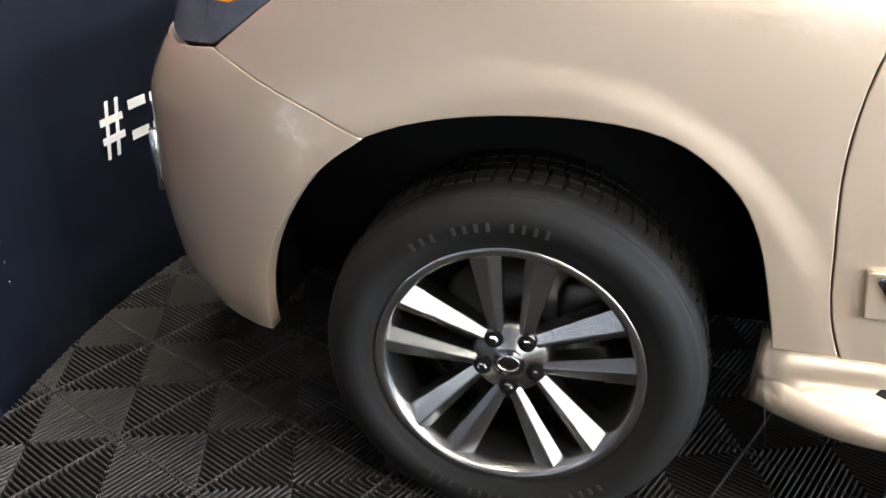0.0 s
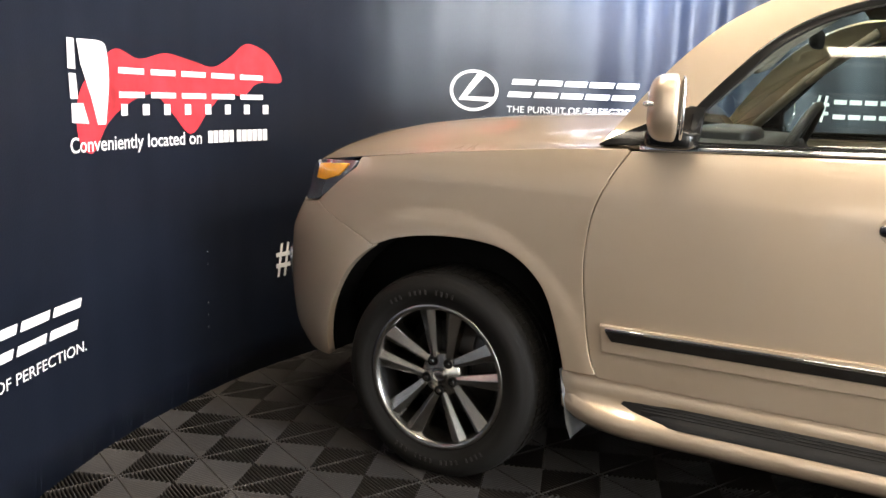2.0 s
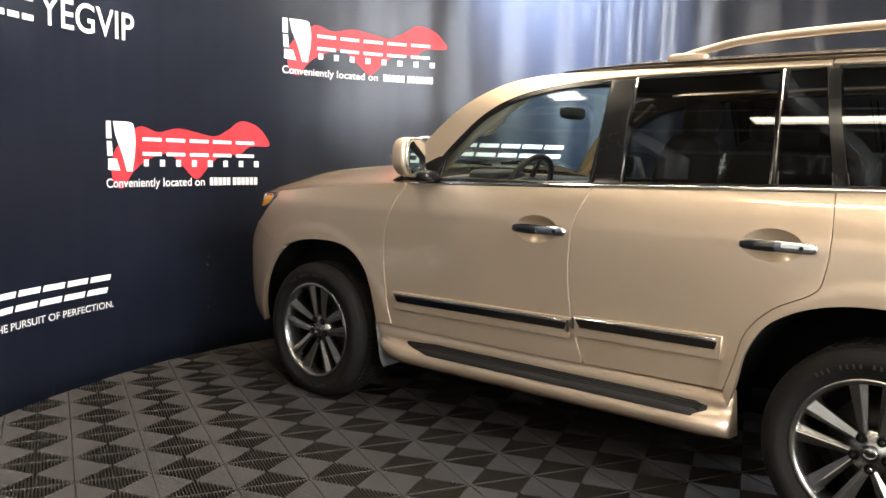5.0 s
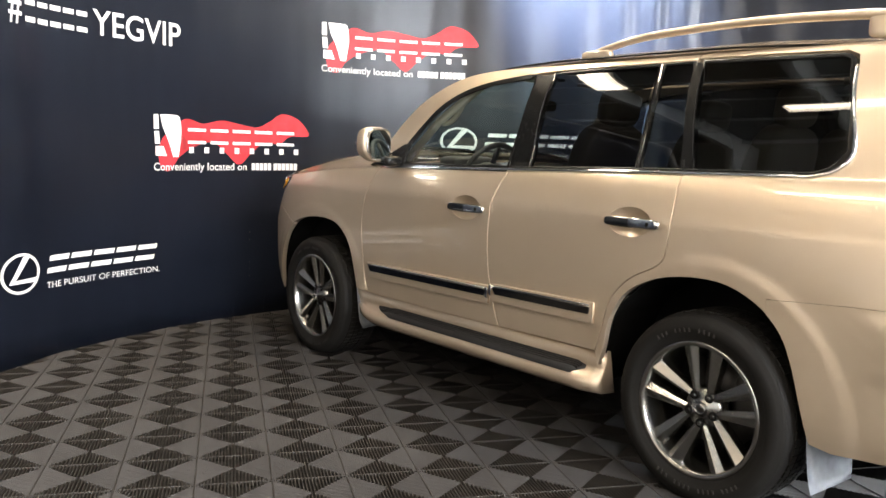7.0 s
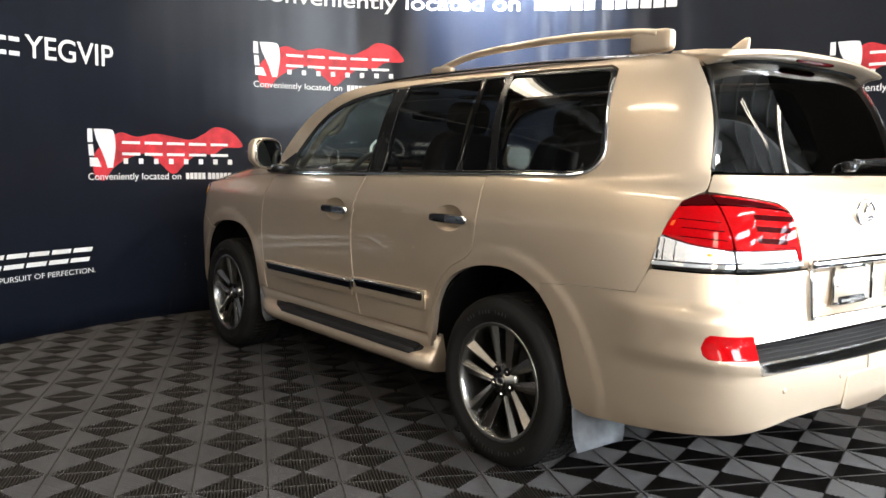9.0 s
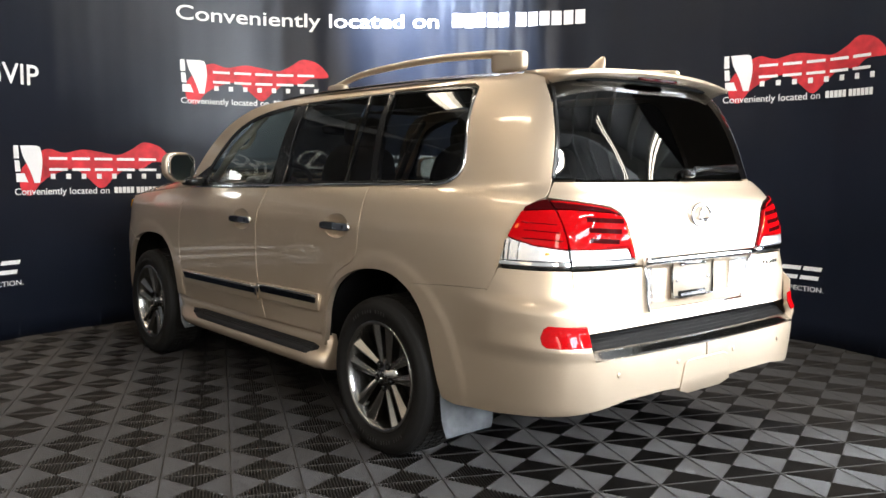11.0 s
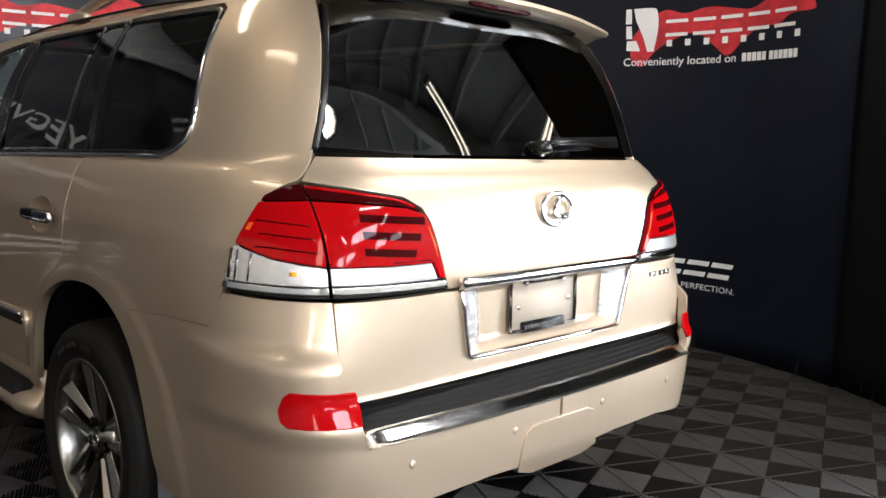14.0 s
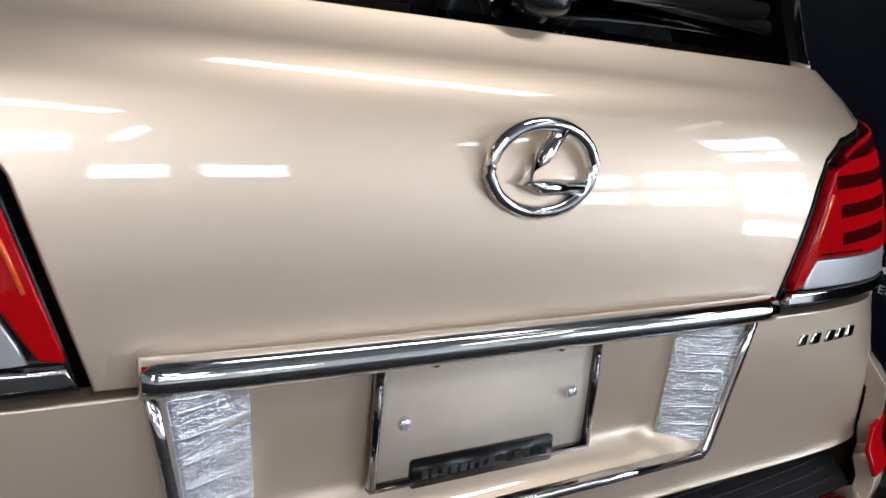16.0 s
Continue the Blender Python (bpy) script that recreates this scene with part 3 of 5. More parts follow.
    for j in range(3):
        car_part("pad_rib", box_bm(.74, 2.24, side * (.915 + .013 * j) - .002, side * (.915 + .013 * j) + .002, .394 - .005 * j, .408 - .005 * j), TREAD_PAD, pad, smooth=False)
    # wheel housings and mudflaps
    for hx in HUBS:
        bm = bmesh.new()
        rows = []
        for k in range(25):
            a = math.radians(-6 + 192 * k / 24)
            hz = .385 + .505 * math.sin(a)
            rows.append([bm.verts.new((hx + .545 * math.cos(a), side * y, hz)) for y in (min(.900, side_y(hx + .545 * math.cos(a), hz) - .035), .55)])
        for a, b in zip(rows, rows[1:]):
            bm.faces.new((a[0], a[1], b[1], b[0]))
        bm.faces.new([r[1] for r in rows])
        car_part("wheel_housing", bm, UNDER)
    fr = flap_bm(side, .455, .50, .475, .235, .70, .925, .03)
    car_part("mudflap", fr, FLAP, label="grey scuffed front mudflap")
    rr = flap_bm(side, 3.262, 3.30, .50, .165, .64, .925, .04)
    car_part("mudflap", rr, FLAP, label="grey scuffed rear mudflap")


def flap_bm(side, x_top, x_low, z1, z0, y0, y1, curl):
    bm = bmesh.new()
    rows = []
    for k in range(9):
        t = k / 8
        x = x_top + (x_low - x_top) * t
        z = z1 + (z0 - z1) * t
        inset = .02 * max(0, t - .8) / .2
        row = []
        for j in range(7):
            s = j / 6
            row.append(bm.verts.new((x + curl * (1 - s) * .6, side * (y0 + inset + (y1 - y0 - 2 * inset) * s), z + (.015 * (1 - s) if t > .9 else 0))))
        rows.append(row)
    for a, b in zip(rows, rows[1:]):
        for j in range(6):
            bm.faces.new((a[j], a[j + 1], b[j + 1], b[j]))
    bmesh.ops.solidify(bm, geom=bm.faces[:], thickness=.008)
    bmesh.ops.recalc_face_normals(bm, faces=bm.faces)
    return bm


def ease(t):
    t = min(1.0, max(0.0, t))
    return t * t * (3 - 2 * t)


def rear_corner(side):
    """Bumper half, reflector and outer tail lamp."""
    P = wrap(side)

    def proud(u, z):
        """The bumper's surface: its corners swell out under a ledge below the lamps."""
        x, y, h = P(u, z)
        k = .032 * ease((.845 - z) / .05) * ease((z - .59) / .07) * ease((u - 3.38) / .22)
        return (x + k, y + side * k * .35, h)
    bump = [(3.105, .831), (3.105, ARCH_JOIN)] + [p for p in ARCH_R if p[0] > 3.11] + [(3.36, .338), (3.6, .355)] + \
        [(uy(.80, .40), .395), (uy(.55, .42), .425), (uy(.30, .42), .425), (uy(.0, .42), .41)] + \
        [(uy(0, .6), .612), (uy(.40, .6), .612), (uy(.72, .6), .606), (uy(.738, .62), .625), (uy(.745, .69), .69), ] + column(.778, .70, .948) + \
        [(ux(3.72, .948), .948), (ux(3.625, .948), .948), (ux(3.60, .90), .90), (3.577, .857), (3.40, .851)]
    bumper = car_skin("rear_bumper", bump, proud, PAINT, depth=.03, gap=-.0008, fold=.001, step=.02)
    refl = [(ux(3.823, .70), .733), (ux(3.812, .70), .70), (ux(3.823, .66), .674), (ux(3.842, .65), .662), (uy(.742, .65), .660), (uy(.742, .74), .740), (ux(3.838, .74), .746)]
    car_skin("rear_reflector", refl, proud, RED_LENS, bumper, lift=.004, depth=.008, gap=0, label="red rear fog reflector")
    lamp_out = [(ux(3.628, .955), .955), (ux(3.668, 1.12), 1.12), (ux(3.692, 1.19), 1.19), (ux(3.735, 1.216), 1.216), ] + column(.781, 1.222, .955)
    body = car_skin("tail_lamp", lamp_out, P, BLACK_TRIM, lift=-.004, depth=.02, gap=0, label="red and clear tail lamp")
    top = [(ux(3.687, 1.176), 1.176), (ux(3.692, 1.19), 1.19), (ux(3.735, 1.214), 1.214), ] + column(.781, 1.219, 1.183, 3)
    car_skin("lamp_band", top, P, DARK_LENS, body, lift=.010, depth=.012, gap=0)
    red = [(ux(3.657, 1.074), 1.074), (ux(3.686, 1.173), 1.173), ] + column(.781, 1.180, 1.030) + [(uy(.86, 1.046), 1.046)]
    car_skin("red_lens", red, P, RED_LENS, body, lift=.012, depth=.014, gap=0)
    # The bulb's glow is painted as an orange patch on the lens.
    car_skin("amber_bulb", [(ux(3.676, 1.10), 1.103), (ux(3.682, 1.12), 1.124), (ux(3.696, 1.125), 1.126), (ux(3.692, 1.10), 1.105)], P, ORANGE, body, lift=.0135, depth=.004, gap=0, label="amber bulb glow behind the red lens")
    for k in range(3):
        z = 1.130 - .030 * k
        car_part("lamp_rib", strip_bm([(ux(3.72, z), z)] + [(uy(.86 - .07 * j / 4, z), z - .002 * j) for j in range(5)], P, .004, .0132), DARK_LENS, body)
    clear = [(ux(3.635, .984), .984), (ux(3.656, 1.071), 1.071), (uy(.86, 1.043), 1.043), (uy(.781, 1.027), 1.027), (uy(.781, .984), .984)]
    car_skin("clear_lens", clear, P, CLEAR_LENS, body, lift=.011, depth=.013, gap=0)
    for x, low, high, wide, m in ((3.652, .990, 1.062, .010, DARK_CHROME), (3.672, .988, 1.060, .006, DARK_CHROME), (3.712, .988, 1.054, .006, ALLOY)):
        car_part("lens_rib", strip_bm([(ux(x, low), low), (ux(x, 1.02), 1.02), (ux(x, high), high)], P, wide, .0125), m, body)
    car_part("bulb_glow", strip_bm([(uy(.842, 1.012), 1.012), (uy(.832, 1.013), 1.013)], P, .012, .0125), AMBER, body, "small amber bulb behind the clear lens")
    chrome = [(ux(3.631, .965), .965), (ux(3.635, .982), .982), (uy(.781, .982), .982), (uy(.781, .965), .965)]
    car_skin("lamp_chrome", chrome, P, CHROME, body, lift=.013, depth=.012, gap=0)
    # inner half, on the tailgate
    s = side
    inner = [(s * y, z) for y, z in ((.776, .955), (.783, 1.220), (.69, 1.208), (.575, 1.188), (.530, 1.162), (.508, 1.128), (.447, .955))]
    body = car_skin("tail_lamp", inner, rear, BLACK_TRIM, lift=-.002, depth=.02, gap=0, label="red tail lamp on the tailgate")
    top = [(s * y, z) for y, z in ((.780, 1.183), (.782, 1.217), (.69, 1.205), (.577, 1.185), (.535, 1.160), (.530, 1.154), (.575, 1.168), (.69, 1.178))]
    car_skin("lamp_band", top, rear, DARK_LENS, body, lift=.011, depth=.012, gap=0)
    red = [(s * y, z) for y, z in ((.777, 1.030), (.780, 1.180), (.69, 1.175), (.575, 1.165), (.527, 1.150), (.512, 1.126), (.460, .985), (.482, .990), (.507, 1.030))]
    car_skin("red_lens", red, rear, RED_LENS, body, lift=.013, depth=.014, gap=0)
    for k in range(3):
        z = 1.143 - .039 * k
        bar = [(s * .70, z - .009), (s * .70, z + .009), (s * (.528 + .016 * k), z), (s * (.532 + .016 * k), z - .018)]
        car_skin("lamp_bar", bar, rear, DARK_LENS, body, lift=.0136, depth=.002, gap=0, fold=.0004)
    # The edge's glow is put into its orange colour; it emits nothing.
    car_part("amber_edge", strip_bm([(s * .520, 1.118), (s * .502, 1.072), (s * .492, 1.045)], rear, .005, .0145), ORANGE, body, "amber glowing edge")
    clear = [(s * y, z) for y, z in ((.777, .986), (.777, 1.028), (.509, 1.028), (.486, .986))]
    car_skin("silver_band", clear, rear, SATIN, body, lift=.011, depth=.012, gap=0)
    car_part("lamp_rib", strip_bm([(s * .776, 1.037), (s * .62, 1.037), (s * .513, 1.037)], rear, .004, .0142), DARK_LENS, body)
    car_part("band_edge", strip_bm([(s * y, z) for y, z in flow([(.778, 1.211), (.69, 1.199), (.60, 1.184), (.556, 1.168)], 4)], rear, .008, .0125), RED_LENS, body, "brighter red upper lens edge")
    chrome = [(s * y, z) for y, z in ((.777, .966), (.777, .984), (.462, .982), (.452, .966))]
    car_skin("lamp_chrome", chrome, rear, CHROME, body, lift=.014, depth=.012, gap=0)


def front_corner(side):
    """Bumper half, headlamp and fog lamp."""
    P = wrap(side)
    bump = [(-.279, .805)] + [p for p in ARCH_F[::-1] if p[0] < -.285] + [(-.62, .325), (ux(-.75, .33), .33), (uy(.5, .36, -1), .36), (uy(0, .38, -1), .38),
                                                                     (uy(0, .90, -1), .90), (uy(.55, .92, -1), .92), (ux(-.70, .93), .918), (-.60, .934)]
    bumper = car_skin("front_bumper", bump, P, PAINT, depth=.03, gap=-.001, fold=.002, step=.03)
    car_part("fog_trim", strip_bm([(ux(-.845, .70), .70), (ux(-.865, .62), .62), (ux(-.862, .55), .548)], P, .016, .014), CHROME, bumper)
    lamp = [(-.362, 1.108), (-.40, 1.065), (-.52, .985), (-.60, .938), (ux(-.70, .925), .925), (ux(-.80, .95), .95), (uy(.52, .96, -1), .96), (uy(.50, 1.04, -1), 1.04), (ux(-.74, 1.075), 1.075), (-.56, 1.10)]
    body = car_skin("headlamp", lamp, P, HEAD_LENS, depth=.03, gap=.002, label="dark glass headlamp with amber indicator")
    amber = [(-.41, 1.092), (-.46, 1.045), (-.55, 1.020), (-.63, 1.018), (-.62, 1.078)]
    car_skin("amber_indicator", amber, P, AMBER, body, lift=.004, depth=.006, gap=0, label="amber indicator lens")
    fog = [(ux(-.86, .62), .56), (ux(-.84, .68), .68), (uy(.62, .66, -1), .66), (uy(.60, .57, -1), .57)]
    car_skin("fog_lamp", fog, P, CLEAR_LENS, bumper, lift=.006, depth=.01, gap=0)


def hood_bm():
    mid = spline([(-.83, 1.075), (-.70, 1.148), (-.50, 1.210), (-.20, 1.264), (.20, 1.300), (.60, 1.315)])
    edge = spline([(-.83, 1.045), (-.60, 1.092), (-.36, 1.121), (0.0, 1.160), (.30, 1.188), (.60, 1.208)])
    bm = bmesh.new()
    rows = []
    for k in range(31):
        x = -.80 + 1.40 * k / 30
        ze = edge(x)
        ye = (side_y(max(x, -.72), ze) - .001) * (1 if x > -.6 else 1 - .55 * ((-.6 - x) / .23) ** 2)
        zm = mid(x)
        row = []
        for j in range(33):
            t = -1 + 2 * j / 32
            swell = .010 * math.exp(-((abs(t) - .62) / .10) ** 2) * min(1, max(0, (x + .7) / .4))
            row.append(bm.verts.new((x + .05 * t * t * (1 if x > 0 else 0) * (x / .6), t * ye, ze + (zm - ze) * (1 - abs(t) ** 3.6) + swell)))
        rows.append(row)
    for a, b in zip(rows, rows[1:]):
        for j in range(32):
            bm.faces.new((a[j], a[j + 1], b[j + 1], b[j]))
    bmesh.ops.solidify(bm, geom=bm.faces[:], thickness=.012)
    bmesh.ops.recalc_face_normals(bm, faces=bm.faces)
    return bm


def sheet_bm(fn, nu, nv, thick=0.0):
    bm = bmesh.new()
    rows = [[bm.verts.new(fn(i / nu, j / nv)) for j in range(nv + 1)] for i in range(nu + 1)]
    for a, b in zip(rows, rows[1:]):
        for j in range(nv):
            bm.faces.new((a[j], a[j + 1], b[j + 1], b[j]))
    if thick:
        bmesh.ops.solidify(bm, geom=bm.faces[:], thickness=thick)
    bmesh.ops.recalc_face_normals(bm, faces=bm.faces)
    return bm


for s in (-1, 1):
    flank(s)
    rear_corner(s)
    front_corner(s)
car_part("bonnet", hood_bm(), PAINT)


def shield(i, j):
    t, v = i, -1 + 2 * j
    x = .465 + .74 * t + (.155 - .03 * t) * v * v
    z = 1.262 + .515 * t ** .93 - .03 * v * v * t
    y = v * (.80 - .235 * t)
    return (x, y, z + .035 * math.sin(math.pi * t))


pane = car_part("windscreen", sheet_bm(shield, 12, 20), CLEAR_GLASS)
pane.visible_shadow = False
car_part("scuttle", sheet_bm(lambda i, j: (.46 + .14 * i + .13 * (-1 + 2 * j) ** 2, (-1 + 2 * j) * .80, 1.290 - .03 * i - .03 * (-1 + 2 * j) ** 2), 3, 16, .01), BLACK_TRIM)
for y0 in (-.55, .12):
    wiper = car_part("wiper", tube_bm([(.53, y0 + .48, 1.305), (.56, y0 + .2, 1.320), (.62, y0 - .1, 1.325)], .010), BLACK_TRIM)
    car_part("wiper_blade", box_bm(-.006, .006, -.30, .30, -.008, .008, .003, m=pose(.60, y0 + .06, 1.315, 0, 0, 8)), BLACK_TRIM, wiper)
car_part("roof", sheet_bm(lambda i, j: (1.10 + 2.46 * i + .10 * (1 - i) * (-1 + 2 * j) ** 2, (-1 + 2 * j) * (.585 + .03 * math.sin(math.pi * i)), ROOF_Z(1.10 + 2.46 * i) - .058 * abs(-1 + 2 * j) ** 2.3), 24, 20, .012), PAINT)
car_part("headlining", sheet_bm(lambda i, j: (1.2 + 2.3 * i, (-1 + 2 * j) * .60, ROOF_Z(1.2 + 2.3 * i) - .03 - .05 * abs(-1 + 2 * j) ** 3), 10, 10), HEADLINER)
for s in (-1, 1):
    line = flow([(1.90, s * .585, 1.782), (2.02, s * .578, 1.815), (2.25, s * .570, 1.852), (2.75, s * .562, 1.870), (3.18, s * .560, 1.856), (3.34, s * .560, 1.838)], 5)
    rail = car_part("roof_rail", tube_bm(line, lambda t: .019 + .006 * t, 10, .8), PAINT)
    car_part("rail_foot", blob_bm((3.306, s * .560, 1.812), (.104, .0225, .046), .38, 14, 28), PAINT, rail)
    car_part("rail_foot", blob_bm((1.95, s * .583, 1.785), (.09, .024, .022), .6), PAINT, rail)
    car_part("roof_ditch", tube_bm([(1.35 + .09 * k, s * (.60 + .022 * math.sin(math.pi * k / 24)), ROOF_Z(1.35 + .09 * k) - .066) for k in range(24)], .005), BLACK_TRIM)


def fin_bm():
    bm = bmesh.new()
    rows = []
    for t in (0, .3, .6, .85, 1):
        c, l, w = 3.30 + .07 * t, .065 * (1 - t) ** .8 + .012, .022 * (1 - t) + .003
        rows.append([bm.verts.new((c + l * math.cos(a), w * math.sin(a), 1.792 + .085 * t)) for a in [2 * math.pi * k / 14 for k in range(14)]])
    for a, b in zip(rows, rows[1:]):
        for k in range(14):
            bm.faces.new((a[k], a[(k + 1) % 14], b[(k + 1) % 14], b[k]))
    bm.faces.new(rows[-1])
    return bm


car_part("roof_aerial", fin_bm(), PAINT)


# ---- tailgate ----
upper = [(-.722, 1.292), (-.783, 1.228), (-.69, 1.213), (-.572, 1.193), (-.524, 1.165), (-.502, 1.130), (-.440, .952)]
car_skin("tailgate", upper + [(-y, z) for y, z in upper[::-1]], rear, PAINT, depth=.02)
low = [(-.440, .948), (-.7775, .948), (-.7775, .80), (-.7775, .70), (-.40, .70)]


def recess(y, z):
    """The tailgate with the number plate's hollow pressed into it."""
    hw = .355 + (z - .765) * .2263
    k = min(1, max(0, (hw - abs(y)) / .10)) * min(1, max(0, (z - .757) / .022)) * min(1, max(0, (.950 - z) / .015))
    return (rear_x(y, z) - .040 * k, y, z)


car_skin("lower_tailgate", low + [(-y, z) for y, z in low[::-1]], recess, PAINT, depth=.03, step=.02)
glass_rim = [(-.725, 1.298), (-.683, 1.42), (-.639, 1.58), (-.600, 1.695), (-.590, 1.722)]
RIM = spline([(-p[1], p[0]) for p in glass_rim][::-1])


def screen(y, z):
    """The rear screen: straight in height, gently bowed across."""
    e = -RIM(-z)
    mid = 3.824 - .405 * (z - 1.298)
    return (mid - (mid - rear_x(e, z)) * (abs(y) / e) ** 4, y, z)


pane = car_skin("rear_screen", glass_rim + [(-y, z) for y, z in glass_rim[::-1]], screen, REAR_GLASS, lift=.0, depth=0, gap=0, step=.03)
band = [(-.716, 1.304), (-.675, 1.42), (-.631, 1.58), (-.592, 1.688)]
for s in (-1, 1):
    car_part("screen_border", strip_bm([(s * y, z) for y, z in flow(band, 5)], screen, .016, .001, .003), BLACK_TRIM, pane)
arm = car_part("rear_wiper", tube_bm([(rear_x(.05, 1.325) + .03, .05, 1.328), (rear_x(.10, 1.34) + .035, .12, 1.345), (rear_x(.45, 1.35) + .025, .45, 1.356)], .012), BLACK_TRIM)
car_part("wiper_hub", blob_bm((rear_x(.05, 1.325) + .02, .05, 1.326), (.03, .035, .022), .7), BLACK_TRIM, arm)
car_part("wiper_blade", box_bm(-.006, .006, -.19, .19, -.009, .009, .003, m=pose(rear_x(.3, 1.345) + .012, .30, 1.343, 0, 0, 2) @ pose(0, 0, 0, -2)), BLACK_TRIM, arm)


def spoiler_bm():
    bm = bmesh.new()
    rows = []
    for k in range(25):
        v = -1 + 2 * k / 24
        y = v * .592
        bow = .05 * v * v
        tip = 3.735 - bow
        zt = 1.786 - .032 * abs(v) ** 2.5
        prof = [(3.42, zt + .008), (3.55, zt + .004), (tip - .03, zt - .008), (tip, zt - .022), (tip - .004, zt - .036), (tip - .05, zt - .040), (3.60 - bow * .5, zt - .060), (3.42, zt - .06)]
        rows.append([bm.verts.new((x, y, z)) for x, z in prof])
    for a, b in zip(rows, rows[1:]):
        for j in range(len(a)):
            i = (j + 1) % len(a)
            bm.faces.new((a[j], a[i], b[i], b[j]))
    bm.faces.new(rows[0][::-1])
    bm.faces.new(rows[-1])
    bmesh.ops.recalc_face_normals(bm, faces=bm.faces)
    return edged(bm, .006, 2, 40)


spoiler = car_part("roof_spoiler", spoiler_bm(), PAINT)
# Near-black blob stands in for the spoiler's dark reflection in the screen.
car_part("spoiler_underside", blob_bm((3.600, 0, 1.726), (.050, .50, .016), .6), UNDER, spoiler)
car_part("brake_light", blob_bm((3.69, 0, 1.742), (.012, .14, .008), .5), DARK_LENS, spoiler)

# chrome garnish, number plate frame, reversing lamps, badges
garnish = car_part("chrome_garnish", tube_bm([(rear_x(.40 * v, .97) + .016 + .006 * (1 - v ** 6), .408 * v, .969) for v in [-1 + .05 * k for k in range(41)]], .0185, 14, .95), CHROME)
for path in ([(-.398, .955), (-.385, .90), (-.355, .765), (-.345, .755)], [(.398, .955), (.385, .90), (.355, .765), (.345, .755)], [(-.347, .756), (-.17, .754), (0, .753), (.17, .754), (.347, .756)]):
    car_part("garnish_edge", strip_bm(path, rear, .012, .012), CHROME, garnish)
for s in (-1, 1):
    rv = [(s * y, z) for y, z in ((.385, .944), (.297, .940), (.283, .786), (.350, .772))]
    car_skin("reversing_lamp", rv, recess, CLEAR_LENS, lift=.008, depth=.012, gap=0, step=.02, label="clear ribbed reversing lamp")
    for k in range(6):
        z = .925 - .025 * k
        car_part("lens_rib", strip_bm([(s * (.374 - .004 * k), z), (s * (.337 - .003 * k), z), (s * (.300 - .002 * k), z)], recess, .006, .011), CLEAR_LENS, bpy.data.objects["reversing_lamp" if s < 0 else "reversing_lamp.001"])
plate_m = pose(3.902, 0, .868, 0, -1.5, 0)
backing = car_part("number_plate_backing", box_bm(-.004, .001, -.152, .152, -.076, .076, .003, m=plate_m), PLATE, None, "plain backing with no number plate")
car_part("plate_frame", box_bm(-.002, .009, -.158, .158, .070, .080, .002, m=plate_m), DARK_CHROME, backing)
for y0, y1, z0, z1, m in ((-.158, -.149, -.078, .078, DARK_CHROME), (.149, .158, -.078, .078, DARK_CHROME), (-.158, .158, -.080, -.072, DARK_CHROME), (-.10, .10, .060, .078, BLACK_TRIM), (-.105, .095, -.084, -.052, BLACK_TRIM)):
    car_part("plate_frame", box_bm(-.002, .010, y0, y1, z0, z1, .002, m=plate_m), m, backing)
for k in range(14):
    w = .009 if k not in (5, 6) else .006
    y = -.094 + .0130 * k
    car_part("frame_mark", box_bm(.009, .0112, y, y + w, -.073, -.062, m=plate_m), CHROME, backing, smooth=False)
for k in range(9):
    car_part("frame_mark", box_bm(.009, .011, -.058 + .013 * k, -.050 + .013 * k, .066, .073, m=plate_m), DARK_CHROME, backing, smooth=False)
for y in (-.088, .088):
    car_part("plate_screw", blob_bm((3.909, y, .930), (.006, .007, .007), .9, 8, 12), CHROME, backing)
for y, z in ((-.118, .862), (.118, .868)):
    car_part("plate_clip", blob_bm((3.906, y, z), (.006, .008, .008), .8, 8, 12), CLEAR_LENS, backing)


def emblem_bm(ring_pts, r):
    return tube_bm(ring_pts, r, 8, 1.0, True)


ex = rear_x(0, 1.147) + .008
emblem = car_part("tailgate_emblem", emblem_bm([(ex, .069 * math.cos(a), 1.147 + .047 * math.sin(a)) for a in [2 * math.pi * k / 40 for k in range(40)]], .0075), CHROME, None, "chrome oval badge ring")
car_part("emblem_bar", tube_bm([(ex, .018, 1.190), (ex, -.004, 1.158), (ex, -.024, 1.132), (ex, .0, 1.127), (ex, .055, 1.127)], .0088, 8), CHROME, emblem)
for k, (w, g) in enumerate(((.020, 0), (.024, 0), (.024, .008), (.024, 0), (.024, 0))):
    y = .520 + .030 * k + (.008 if k > 1 else 0)
    b = [(y, .894), (y + w, .895), (y + w + .004, .914), (y + .004, .913)]
    car_skin("badge_bar", b, rear, CHROME, lift=.004, depth=.004, gap=0, label="small chrome badge bar")

# bumper step and tow cover
def step_bm(z_lift, y_half, x_in, x_out, z_in, z_out):
    def fn(i, j):
        v = -1 + 2 * j
        bow = .035 * v * v
        return (x_in + (x_out - x_in) * i - bow, v * (y_half + .0 * i), z_in + (z_out - z_in) * i + z_lift)
    return sheet_bm(fn, 4, 24, .012)


step = car_part("bumper_step", step_bm(0, .735, 3.915, 4.018, .692, .604), TREAD_PAD, None, "black ribbed rear bumper step")
for k in range(6):
    t = .12 + .13 * k
    car_part("step_rib", tube_bm([(3.915 + .103 * t - .035 * v * v, v * .70, .695 - .088 * t) for v in [-1 + .1 * q for q in range(21)]], .0014, 5), TREAD_PAD, step)
car_part("step_chrome", step_bm(.006, .738, 3.982, 4.024, .634, .600), CHROME, step, "wide chrome edge strip")
